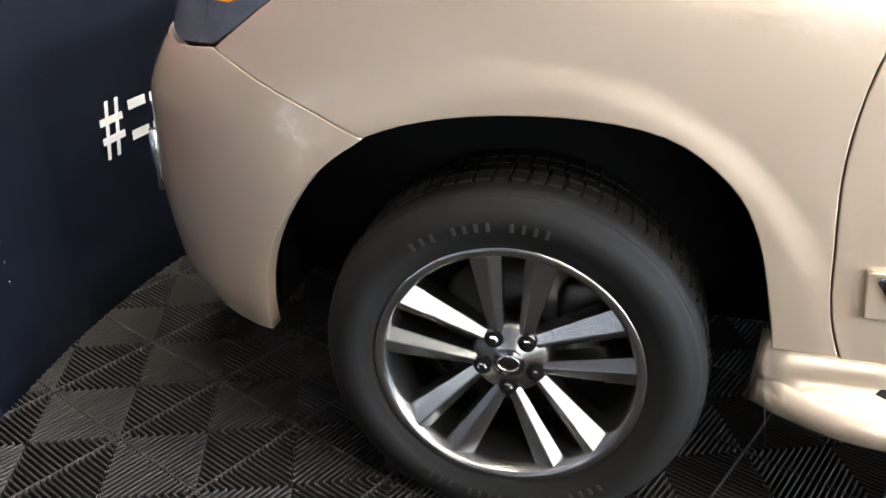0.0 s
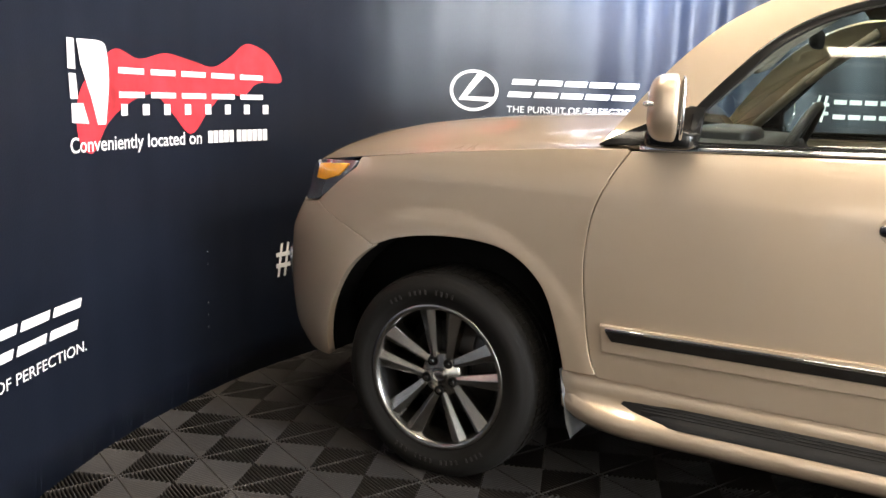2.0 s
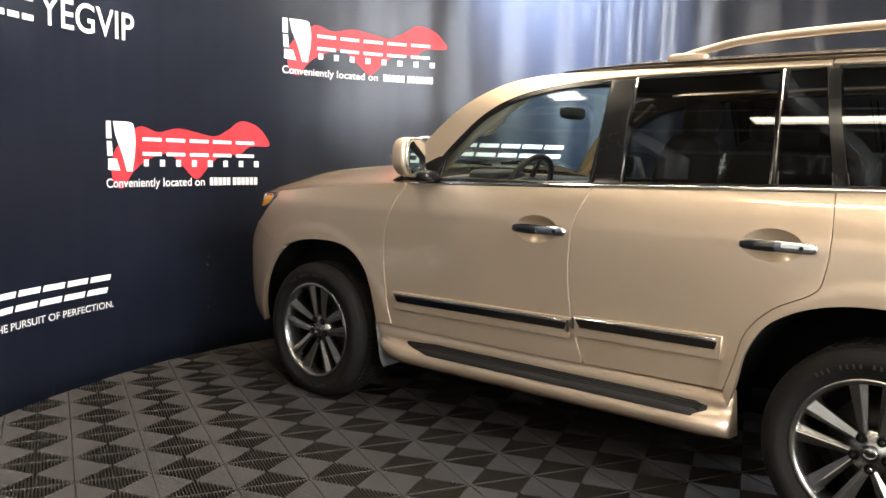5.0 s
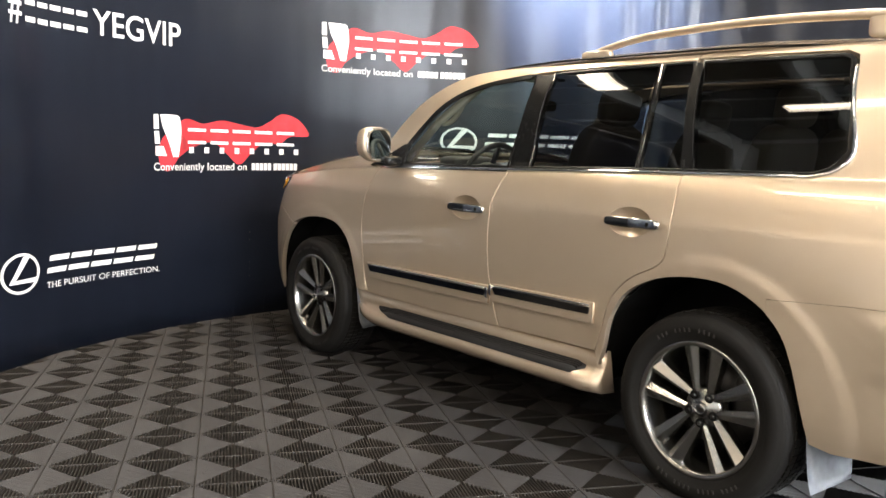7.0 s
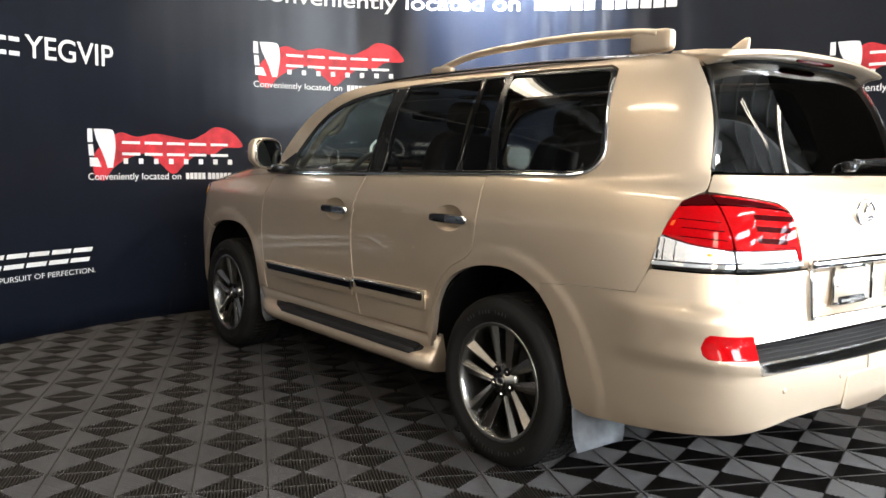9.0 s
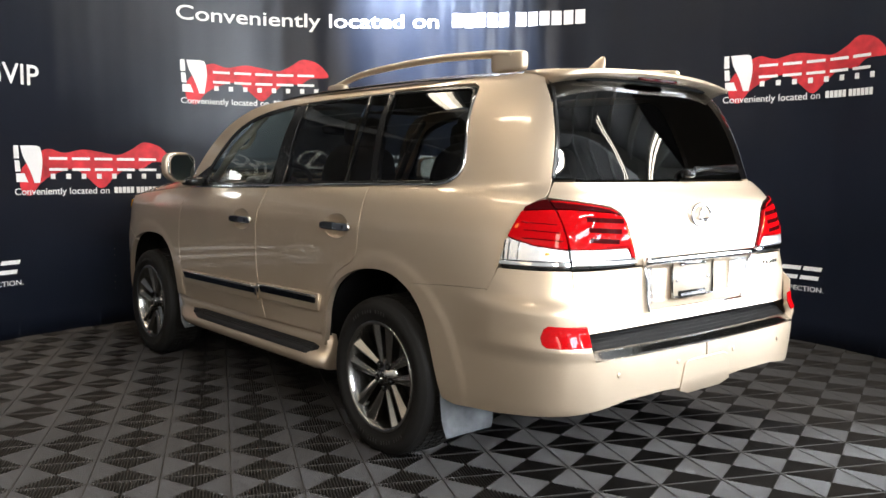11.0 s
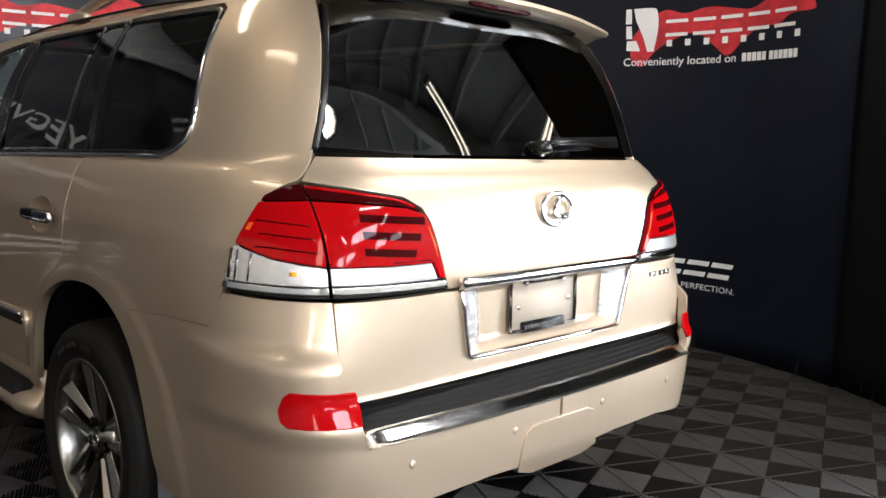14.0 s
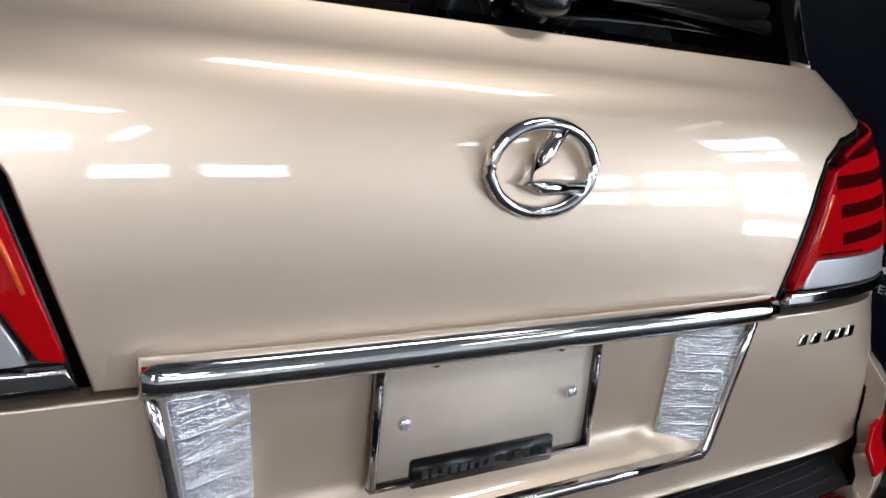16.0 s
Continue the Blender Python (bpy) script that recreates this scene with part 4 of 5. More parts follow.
car_part("gate_gap", sheet_bm(lambda i, j: (rear_x((-1 + 2 * j) * .75, .70) - .03 - .05 * i, (-1 + 2 * j) * .75, .72 - .03 * i), 2, 12, .01), UNDER)
tow = [(-.19, .405), (-.165, .52), (-.13, .535), (.13, .535), (.165, .52), (.19, .405), (.12, .385), (-.12, .385)]
car_skin("tow_cover", tow, rear, PAINT, lift=.006, depth=.02, gap=0)
for y in (-.60, -.21, .21, .60):
    car_part("parking_sensor", blob_bm((rear_x(y, .53) + .001, y, .535), (.004, .011, .011), 1, 8, 14), PAINT)
car_part("exhaust_pipe", tube_bm([(3.45, -.42, .36), (3.80, -.42, .37)], .032, 14), BRAKE)
car_part("spare_wheel", turned_bm([(.05, -.08), (.30, -.08), (.36, -.03), (.36, .06), (.30, .10), (.05, .10)], (0, 0, 0), 40), UNDER).matrix_basis = pose(3.35, 0, .42, 90)

# underbody, so that daylight does not show beneath
car_part("underbody", box_bm(-.62, 3.7, -.56, .56, .30, .46, .04), UNDER)
car_part("engine_block", box_bm(-.70, .55, -.72, .72, .42, 1.02, .08), UNDER)
car_part("grille", sheet_bm(lambda i, j: (-.93 + .10 * i + .10 * (-1 + 2 * j) ** 2, (-1 + 2 * j) * .50, .62 + .44 * i), 6, 12, .02), BLACK_TRIM)
for k in range(5):
    car_part("grille_bar", tube_bm([(-.945 + .023 * k + .10 * v * v, v * .47, .66 + .08 * k) for v in [-1 + .2 * q for q in range(11)]], .012), CHROME, bpy.data.objects["grille"])

# ---- door mirrors ----
for s in (-1, 1):
    shell = car_part("door_mirror", blob_bm((.782, s * 1.040, 1.335), (.066, .110, .096), .62, 18, 30), PAINT, None, "gold door mirror with chrome rim")
    for v in shell.data.vertices:
        if v.co.x > .79:
            v.co.x = .79 + (v.co.x - .79) * .25
        if v.co.z < 1.30:
            v.co.y += s * -.04 * min(1, (1.30 - v.co.z) / .07)
    car_part("mirror_rim", tube_bm([(.812, s * (1.040 + .100 * math.copysign(abs(math.cos(a)) ** .6, math.cos(a)) - (.02 if math.sin(a) < -.3 else 0)), 1.335 + .086 * math.copysign(abs(math.sin(a)) ** .6, math.sin(a))) for a in [2 * math.pi * k / 48 for k in range(48)]], .0045, 8, 1, True), CHROME, shell)
    face = sheet_bm(lambda i, j: (.815, s * (1.034 + .093 * math.sqrt(i) * math.copysign(abs(math.cos(6.28319 * j)) ** .6, math.cos(6.28319 * j))), 1.335 + .080 * math.sqrt(i) * math.copysign(abs(math.sin(6.28319 * j)) ** .6, math.sin(6.28319 * j))), 4, 48)
    for f in face.faces:
        if f.normal.x < 0:
            f.normal_flip()
    car_part("mirror_glass", face, MIRROR, shell, smooth=False)
    car_part("mirror_indicator", blob_bm((.734, s * 1.06, 1.345), (.03, .075, .010), .6), CLEAR_LENS, shell)
    turn = Matrix.Translation((.78, s * 1.04, 0)) @ Matrix.Rotation(-s * radians(16), 4, "Z") @ Matrix.Translation((-.78, -s * 1.04, 0))
    for ob in (shell, *shell.children):
        ob.data.transform(turn)
    car_part("mirror_arm", blob_bm((.765, s * .935, 1.245), (.075, .065, .030), .55), BLACK_TRIM, shell)

# ---- wheels ----


def sat(bm):
    """The tyre's foot, pressed flat by the load."""
    for v in bm.verts:
        v.co.z = max(v.co.z, 0.001)
    return bm


def wheel(hx, side):
    # The root mesh is a near-black disc that stands for shade behind the spokes.
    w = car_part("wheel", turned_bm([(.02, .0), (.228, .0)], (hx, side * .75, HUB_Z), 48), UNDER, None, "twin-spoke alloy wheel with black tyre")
    o = side * .82
    k = side
    half = [(.262, .125), (.270, .134), (.276, .1352), (.280, .1385), (.296, .1402), (.298, .1425), (.322, .1430), (.340, .1405), (.343, .1378), (.356, .1325), (.366, .124), (.374, .106), (TYRE_R - .005, .06)]
    prof = [(r, -y) for r, y in half] + half[::-1]
    car_part("tyre", sat(turned_bm(prof, (hx, o, HUB_Z), 96, True)), RUBBER, w)
    bm = bmesh.new()
    for q in range(72):
        a = 2 * math.pi * q / 72
        for y, wd, tw in ((-.104, .026, .10), (-.060, .022, -.10), (-.018, .020, .1), (.018, .020, -.1), (.060, .022, .10), (.104, .026, -.10)):
            r1 = TYRE_R if abs(y) < .09 else TYRE_R - .004
            b = a + (.02 if y > 0 else 0)
            vs = []
            for r in (TYRE_R - .014, r1):
                for da, dy in ((-.033, -wd), (.033, -wd), (.033, wd), (-.033, wd)):
                    g = b + da + tw * dy
                    rr = r - (.010 if abs(y + dy) > .118 else 0)
                    vs.append(bm.verts.new((hx + rr * math.cos(g), o + y + dy * .82, HUB_Z + rr * math.sin(g))))
            for f in ((4, 5, 6, 7), (0, 1, 5, 4), (1, 2, 6, 5), (2, 3, 7, 6), (3, 0, 4, 7)):
                bm.faces.new([vs[c] for c in f])
    bmesh.ops.recalc_face_normals(bm, faces=bm.faces)
    car_part("tread", sat(bm), RUBBER, w, smooth=False)
    for q in list(range(18, 32)) + list(range(60, 78)):
        if q % 5 == 3:
            continue
        a = 2 * math.pi * (q + .5) / 90
        car_part("sidewall_mark", box_bm(-.0035, .0035, -.0012, .0012, -.008, .008, 0, None, Matrix.Translation((hx + .310 * math.cos(a), o + k * .1432, HUB_Z + .310 * math.sin(a))) @ Matrix.Rotation(math.pi / 2 - a, 4, "Y")), RAISED, w, smooth=False)
    rim = [(.266, .122), (.268, .131), (.263, .135), (.250, .132), (.245, .125), (.240, .10), (.232, .05), (.228, -.10), (.262, -.125)]
    car_part("rim", turned_bm([(r, k * y) for r, y in rim], (hx, o, HUB_Z), 96), ALLOY, w)
    face_y = o + k * .100
    car_part("hub", turned_bm([(.0, .0), (.034, .0), (.040, -.006), (.072, -.012), (.084, -.030), (.080, -.07)] if k > 0 else [(.0, .0), (.034, .0), (.040, .006), (.072, .012), (.084, .030), (.080, .07)], (hx, face_y, HUB_Z), 40), ALLOY, w)
    car_part("hub_cap", turned_bm([(.0, k * .004), (.030, k * .003), (.034, -k * .004)], (hx, face_y, HUB_Z), 32), DARK_CHROME, w)
    car_part("cap_ring", tube_bm([(hx + .022 * math.cos(a), face_y + k * .004, HUB_Z + .017 * math.sin(a)) for a in [2 * math.pi * q / 24 for q in range(24)]], .002, 6, 1, True), CHROME, w)
    for g in range(5):
        base = math.radians(90 + 72 * g)
        for e in (-1, 1):
            bm = bmesh.new()
            rows = []
            for q in range(7):
                t = q / 6
                r = .062 + .182 * t
                off = e * (.030 + .026 * t)
                half = .0150 + .0190 * t
                crown = -.004 + .028 * t
                ridge = -e * half * .25
                sec = ((-half * .8, -.055), (-half, crown - .009 - .010 * t), (ridge - .0015, crown), (ridge + .0015, crown), (half, crown - .009 - .010 * t), (half * .8, -.055))
                row = []
                for c, y in sec:
                    x = r * math.cos(base) - (off + c) * math.sin(base)
                    z = r * math.sin(base) + (off + c) * math.cos(base)
                    row.append(bm.verts.new((hx + x, face_y + k * y, HUB_Z + z)))
                rows.append(row)
            for a, b in zip(rows, rows[1:]):
                for j in range(5):
                    bm.faces.new((a[j], a[j + 1], b[j + 1], b[j]))
            bm.faces.new(rows[0])
            bm.faces.new(rows[-1][::-1])
            bmesh.ops.recalc_face_normals(bm, faces=bm.faces)
            edged(bm, .0018, 1, 25)
            car_part("spoke", bm, ALLOY, w, smooth=False)
        a = base + math.radians(36)
        lug = (hx + .056 * math.cos(a), face_y - k * .004, HUB_Z + .058 * math.sin(a))
        # Dark round patch for the shade about each nut.
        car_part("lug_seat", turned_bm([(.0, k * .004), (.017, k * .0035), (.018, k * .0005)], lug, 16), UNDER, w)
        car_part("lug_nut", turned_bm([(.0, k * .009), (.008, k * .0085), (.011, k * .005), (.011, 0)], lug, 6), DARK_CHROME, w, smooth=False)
    car_part("brake_disc", turned_bm([(.06, k * .008), (.175, k * .008), (.175, -k * .02)], (hx, o - k * .03, HUB_Z), 48), SHADED_DISC, w)
    car_part("brake_caliper", blob_bm((hx + .13, o - k * .02, HUB_Z + .06), (.05, .035, .085), .5), SHADED_DISC, w)
    va = math.radians(224)
    car_part("balance_weight", box_bm(-.02, .02, -.01, .01, -.012, .012, .003, m=pose(hx + .228 * math.cos(va), o + k * .085, HUB_Z + .228 * math.sin(va), 0, 46, 0)), BRAKE, w)


for hx in HUBS:
    for s in (-1, 1):
        wheel(hx, s)

# ---- inside the car ----


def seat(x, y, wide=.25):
    ob = car_part("seat", blob_bm((x, y, .84), (.27, wide, .10), .5), LEATHER, None, "cream leather car seat, cabin shade in its colour")
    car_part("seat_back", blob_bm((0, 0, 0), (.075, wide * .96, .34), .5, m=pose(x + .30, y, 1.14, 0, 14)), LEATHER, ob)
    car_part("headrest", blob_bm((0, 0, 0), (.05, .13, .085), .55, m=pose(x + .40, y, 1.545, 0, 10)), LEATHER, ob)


for y in (-.40, .40):
    seat(1.55, y)
for y in (-.28, .28):
    seat(2.40, y, .23)
car_part("cabin_floor", box_bm(.62, 3.6, -.53, .53, .56, .66, .02), DASH)
car_part("dashboard", blob_bm((.78, 0, 1.10), (.22, .76, .15), .45), DASH)
car_part("instrument_hood", blob_bm((.83, -.40, 1.235), (.10, .17, .05), .5), DASH)
car_part("centre_console", box_bm(.95, 1.75, -.14, .14, .66, .98, .03), DASH)
wm = pose(1.02, -.40, 1.19, 0, -64)
sw = car_part("steering_wheel", tube_bm([wm @ Vector((.185 * math.cos(a), .185 * math.sin(a), 0)) for a in [2 * math.pi * k / 36 for k in range(36)]], .016, 8, 1, True), DASH)
car_part("wheel_boss", blob_bm((0, 0, 0), (.07, .09, .03), .6, m=wm), DASH, sw)
for a in (0, 180, 270):
    car_part("wheel_spoke", box_bm(.05, .18, -.018, .018, -.008, .008, .004, m=wm @ pose(0, 0, 0, 0, 0, a + 90)), DASH, sw)
car_part("steering_column", tube_bm([(.99, -.40, 1.17), (.82, -.40, 1.08)], .05), DASH)
car_part("interior_mirror", blob_bm((1.03, 0, 1.60), (.02, .12, .035), .55), DASH)
for y in (-.35, .35):
    car_part("sun_visor", box_bm(1.16, 1.36, y - .2, y + .2, 1.715, 1.73, .006, m=pose(0, 0, 0)), HEADLINER)
for s in (-1, 1):
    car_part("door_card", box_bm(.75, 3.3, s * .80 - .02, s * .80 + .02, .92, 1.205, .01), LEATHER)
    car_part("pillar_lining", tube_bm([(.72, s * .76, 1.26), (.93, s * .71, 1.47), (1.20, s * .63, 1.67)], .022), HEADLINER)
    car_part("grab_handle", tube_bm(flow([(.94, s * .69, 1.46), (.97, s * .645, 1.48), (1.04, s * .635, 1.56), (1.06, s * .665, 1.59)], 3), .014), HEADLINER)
car_part("load_bay", box_bm(2.95, 3.72, -.70, .70, .93, 1.02, .03), DASH)
car_part("tailgate_lining", box_bm(3.70, 3.76, -.68, .68, .72, 1.24, .02), DASH)
# ---- the curtain round the bay ----
LINE = flow([(.9, -4.8), (-.1, -3.3), (-.5, -2.65), (-.8, -2.25), (-1.02, -1.75), (-1.2, -1.2), (-1.28, -.6), (-1.27, -.1), (-1.15, .45), (-.88, .98), (-.3, 1.68),
             (.5, 2.4), (1.5, 2.95), (2.63, 3.2), (3.35, 3.08), (3.75, 2.93), (4.15, 2.7), (4.85, 2.2)], 24)
LX = np.array([p[0] for p in LINE])
LY = np.array([p[1] for p in LINE])
LS = np.concatenate([[0], np.cumsum(np.hypot(np.diff(LX), np.diff(LY)))])
TOP = 3.25


def drape(s, z):
    """How far the cloth stands out of its line: folds, stronger towards the top and along the back."""
    back = math.exp(-((s - 8.0) / 1.1) ** 2)
    high = 0.35 + 0.65 * min(1, z / 2.6)
    return (.0008 + .018 * back * high) * math.sin(s * 19 + 1.9 * math.sin(s * 3.1)) + .0007 * math.sin(s * 41 + z * 1.3) * high + .009 * noise.noise((s * 1.7, z * 0.9, 3.0))


def cloth(s, z, off=0.0):
    e = .01
    x, y = float(np.interp(s, LS, LX)), float(np.interp(s, LS, LY))
    dx, dy = float(np.interp(s + e, LS, LX) - np.interp(s - e, LS, LX)), float(np.interp(s + e, LS, LY) - np.interp(s - e, LS, LY))
    n = math.hypot(dx, dy) or 1
    d = drape(s, z) + off
    return (x + dy / n * d, y - dx / n * d, z)


def curtain(name, s0, s1, label, material=CLOTH, back=0.0):
    nu = int((s1 - s0) / .03)
    bm = bmesh.new()
    rows = []
    for i in range(nu + 1):
        s = s0 + (s1 - s0) * i / nu
        rows.append([bm.verts.new(cloth(s, -.02 + (TOP + .02) * j / 18, -back)) for j in range(19)])
    for a, b in zip(rows, rows[1:]):
        for j in range(18):
            bm.faces.new((a[j], b[j], b[j + 1], a[j + 1]))
    bmesh.ops.solidify(bm, geom=bm.faces[:], thickness=-.003)
    ob = part(name, bm, material)
    return tagged(ob, label, "curtain", "curtains round the bay")


CURTAINS = []
for s0, s1, label, m, back in ((0.0, 11.87, "dark navy printed cloth curtain hung to the floor", CLOTH, 0.0), (11.82, float(LS[-1]), "plain black cloth curtain beside the printed one", BLACK_CLOTH, 0.02)):
    CURTAINS.append((s0, s1, curtain("curtain", s0, s1, label, m, back)))


def owner(s):
    for s0, s1, ob in CURTAINS:
        if s0 <= s <= s1:
            return ob
    return CURTAINS[-1][2]


def print_poly(name, polys, material, off=.006, label=""):
    """Flat printed shapes, outlines in (s, z), laid on the cloth; bars are pieces of their own."""
    if name == "printed_bars":
        for poly in polys:
            print_poly("printed_bar", [poly], material, off, label)
        return
    bm = bmesh.new()
    for poly in polys:
        tmp = bmesh.new()
        tmp.faces.new([tmp.verts.new((a, b, 0)) for a, b in poly])
        lo, hi = min(p[0] for p in poly), max(p[0] for p in poly)
        cut = math.ceil(lo / .03) * .03
        while cut < hi:
            bmesh.ops.bisect_plane(tmp, geom=tmp.verts[:] + tmp.edges[:] + tmp.faces[:], dist=1e-5, plane_co=(cut, 0, 0), plane_no=(1, 0, 0))
            cut += .03
        bmesh.ops.triangulate(tmp, faces=tmp.faces[:])
        me = bpy.data.meshes.new("tmp")
        tmp.to_mesh(me)
        tmp.free()
        bm.from_mesh(me)
        bpy.data.meshes.remove(me)
    mid = sum(p[0] for p in polys[0]) / len(polys[0])
    for v in bm.verts:
        v.co = Vector(cloth(v.co.x, v.co.y, off))
    bmesh.ops.recalc_face_normals(bm, faces=bm.faces)
    return part(name, bm, material, owner(mid), label, smooth=False)


def print_words(words, s0, s1, z0, cap, bold=0.0, label="white printed letter"):
    data = bpy.data.curves.new("words", "FONT")
    data.body, data.size, data.offset = words, 1.0, bold
    ob = new("words", data)
    me = bpy.data.meshes.new_from_object(ob.evaluated_get(bpy.context.evaluated_depsgraph_get()))
    bpy.data.objects.remove(ob)
    xs = [v.co.x for v in me.vertices]
    lo, hi = min(xs), max(xs)
    tall = .70
    for piece in letters(me):
        for v in piece.verts:
            v.co = Vector(cloth(s0 + (v.co.x - lo) / (hi - lo) * (s1 - s0), z0 + v.co.y / tall * cap, .006))
        part("printed_letter", piece, PRINT_WHITE, owner((s0 + s1) / 2), label, smooth=False)
    bpy.data.meshes.remove(me)


def letters(me):
    """The letters of a line of words, each as a mesh of its own."""
    bm = bmesh.new()
    bm.from_mesh(me)
    seen, islands = set(), []
    for f in bm.faces:
        if f in seen:
            continue
        heap, own = [f], []
        seen.add(f)
        while heap:
            g = heap.pop()
            own.append(g)
            for e in g.edges:
                for h in e.link_faces:
                    if h not in seen:
                        seen.add(h)
                        heap.append(h)
        cx = [v.co.x for g in own for v in g.verts]
        islands.append([min(cx), max(cx), own])
    islands.sort(key=lambda q: q[0] - q[1])
    groups = []
    for a, b, own in islands:
        for g in groups:
            if g[0] <= (a + b) / 2 <= g[1]:
                g[2].extend(own)
                break
        else:
            groups.append([a, b, own])
    out = []
    for a, b, own in sorted(groups, key=lambda g: g[0]):
        piece, at = bmesh.new(), {}
        for f in own:
            for v in f.verts:
                if v not in at:
                    at[v] = piece.verts.new(v.co)
            piece.faces.new([at[v] for v in f.verts])
        out.append(piece)
    bm.free()
    return out


def blocks(s0, s1, z0, z1, count, lean=0.0, fill=.78, stroke=None):
    """Plain bars that stand for a name: an upper and a lower bar for each sign."""
    step = (s1 - s0) / count
    out = []
    st = stroke or (z1 - z0) * .27
    for k in range(count):
        a, b = s0 + step * k, s0 + step * (k + fill)
        for lo, hi in ((z0, z0 + st), (z1 - st, z1)):
            out.append([(a + lean * (lo - z0), lo), (b + lean * (lo - z0), lo), (b + lean * (hi - z0), hi), (a + lean * (hi - z0), hi)])
    return out


def solid_bars(s0, s1, z0, z1, widths):
    total = sum(widths)
    out, s = [], s0
    for k, w in enumerate(widths):
        d = (s1 - s0) * w / total
        if k % 2 == 0:
            out.append([(s, z0), (s + d, z0), (s + d, z1), (s, z1)])
        s += d
    return out


def dealer_panel(s0, z0, k=1.0):
    """White panel, red flag, bars for the name and a line of words below."""
    S = lambda a: s0 + a * k
    Z = lambda b: z0 + b * k
    flag = flow([(.05, .06), (.13, .00), (.22, .10), (.34, .17), (.50, .21), (.62, .13), (.73, .05), (.84, .14), (.96, .22), (1.08, .21), (1.18, .27), (1.34, .28), (1.30, .36), (1.22, .42),
                 (1.10, .44), (1.00, .38), (.88, .33), (.74, .35), (.58, .37), (.42, .34), (.28, .37), (.16, .30), (.06, .20)], 5, True)
    print_poly("printed_flag", [[(S(a), Z(b + .0)) for a, b in flag]], PRINT_RED, .0045, "red printed waving flag")
    edge = flow([(.055, .39), (.19, .39), (.225, .36), (.235, .25), (.21, .10)], 4)
    white = [[(S(a), Z(b)) for a, b in edge + flow([(.165, .10), (.13, .20), (.075, .31)], 3)],
             [(S(.0), Z(.29)), (S(.045), Z(.29)), (S(.04), Z(.39)), (S(.0), Z(.39))], [(S(.01), Z(.19)), (S(.055), Z(.19)), (S(.045), Z(.275)), (S(.005), Z(.275))],
             [(S(.015), Z(.11)), (S(.115), Z(.105)), (S(.085), Z(.175)), (S(.015), Z(.175))]]
    print_poly("printed_panel", white, PRINT_WHITE, .006, "white printed panel shape")
    print_poly("printed_bars", blocks(S(.29), S(1.25), Z(.195), Z(.305), 5, 0, .80, .022 * k), PRINT_WHITE, .007, "white printed bars")
    print_poly("printed_bars", solid_bars(S(.30), S(1.25), Z(.130), Z(.172), [3, 7] * 7 + [3]), PRINT_WHITE, .007, "white printed bars")
    strapline(S(0.0), S(1.24), Z(.008), .052 * k)


def strapline(s0, s1, z0, cap):
    d = s1 - s0
    print_words("Conveniently located on", s0, s0 + d * .640, z0, cap, .008)
    print_poly("printed_bars", solid_bars(s0 + d * .675, s1, z0, z0 + cap, [4, .8] * 4 + [4, 3] + [4, .8] * 5 + [4]), PRINT_WHITE, .006, "white printed bars")


def oval_mark(s0, z0):
    """Oval ring with a bent bar, leaning bars for the name, and the slogan."""
    cx, cz, rx, rz = s0 + .165, z0 + .115, .160, .118
    n = 48
    ring = [[(cx + rx * math.cos(a) * q, cz + rz * math.sin(a) * q) for q, a in ((1, a0), (1, a1), (.86, a1), (.86, a0))] for a0, a1 in [(6.2832 * k / n, 6.2832 * (k + 1) / n) for k in range(n)] ]
    bar = [[(cx + .02, cz + .098), (cx + .075, cz + .092), (cx - .045, cz - .035), (cx - .10, cz - .055)], [(cx - .10, cz - .055), (cx - .045, cz - .035), (cx + .135, cz - .035), (cx + .12, cz - .062)]]
    print_poly("printed_oval", ring + bar, PRINT_WHITE, .006, "white printed oval ring")
    print_poly("printed_bars", blocks(s0 + .385, s0 + 1.27, z0 + .085, z0 + .19, 5, .35, .88, .032), PRINT_WHITE, .006, "white leaning printed bars")
    print_words("THE PURSUIT OF PERFECTION.", s0 + .385, s0 + 1.30, z0 - .005, .038)


def hashtag(s0, z0, k=1.0):
    print_words("#", s0, s0 + .105 * k, z0, .165 * k, .012)
    print_poly("printed_bars", blocks(s0 + .135 * k, s0 + .645 * k, z0, z0 + .125 * k, 5, 0, .80, .03 * k), PRINT_WHITE, .006, "white printed bars")
    print_words("YEGVIP", s0 + .665 * k, s0 + 1.37 * k, z0, .155 * k, .010)


for s0, z0 in ((3.80, 1.105), (5.245, 1.895), (10.185, 1.885)):
    dealer_panel(s0, z0)
for s0, z0 in ((2.535, .42), (6.285, 1.27), (9.785, .405)):
    oval_mark(s0, z0)
hashtag(2.66, 1.965)
hashtag(5.10, .462, .98)
hashtag(8.77, 1.285, 1.0)
strapline(5.22, 8.965, 2.635, .125)
for k in range(5):
    z = .30 + .055 * k
    part("curtain_pin", blob_bm(cloth(4.62, z + (.12 if k > 2 else 0), .004), (.003, .003, .006), .8, 6, 8), CHROME, CURTAINS[0][2])
rail_path = [cloth(float(s), TOP - .01) for s in np.linspace(.02, LS[-1] - .02, 90)]
tagged(part("curtain_rail", tube_bm([(x, y, TOP + .012) for x, y, z in rail_path], .02, 8), STEEL), "grey steel rail that carries the curtains", "curtain rail")

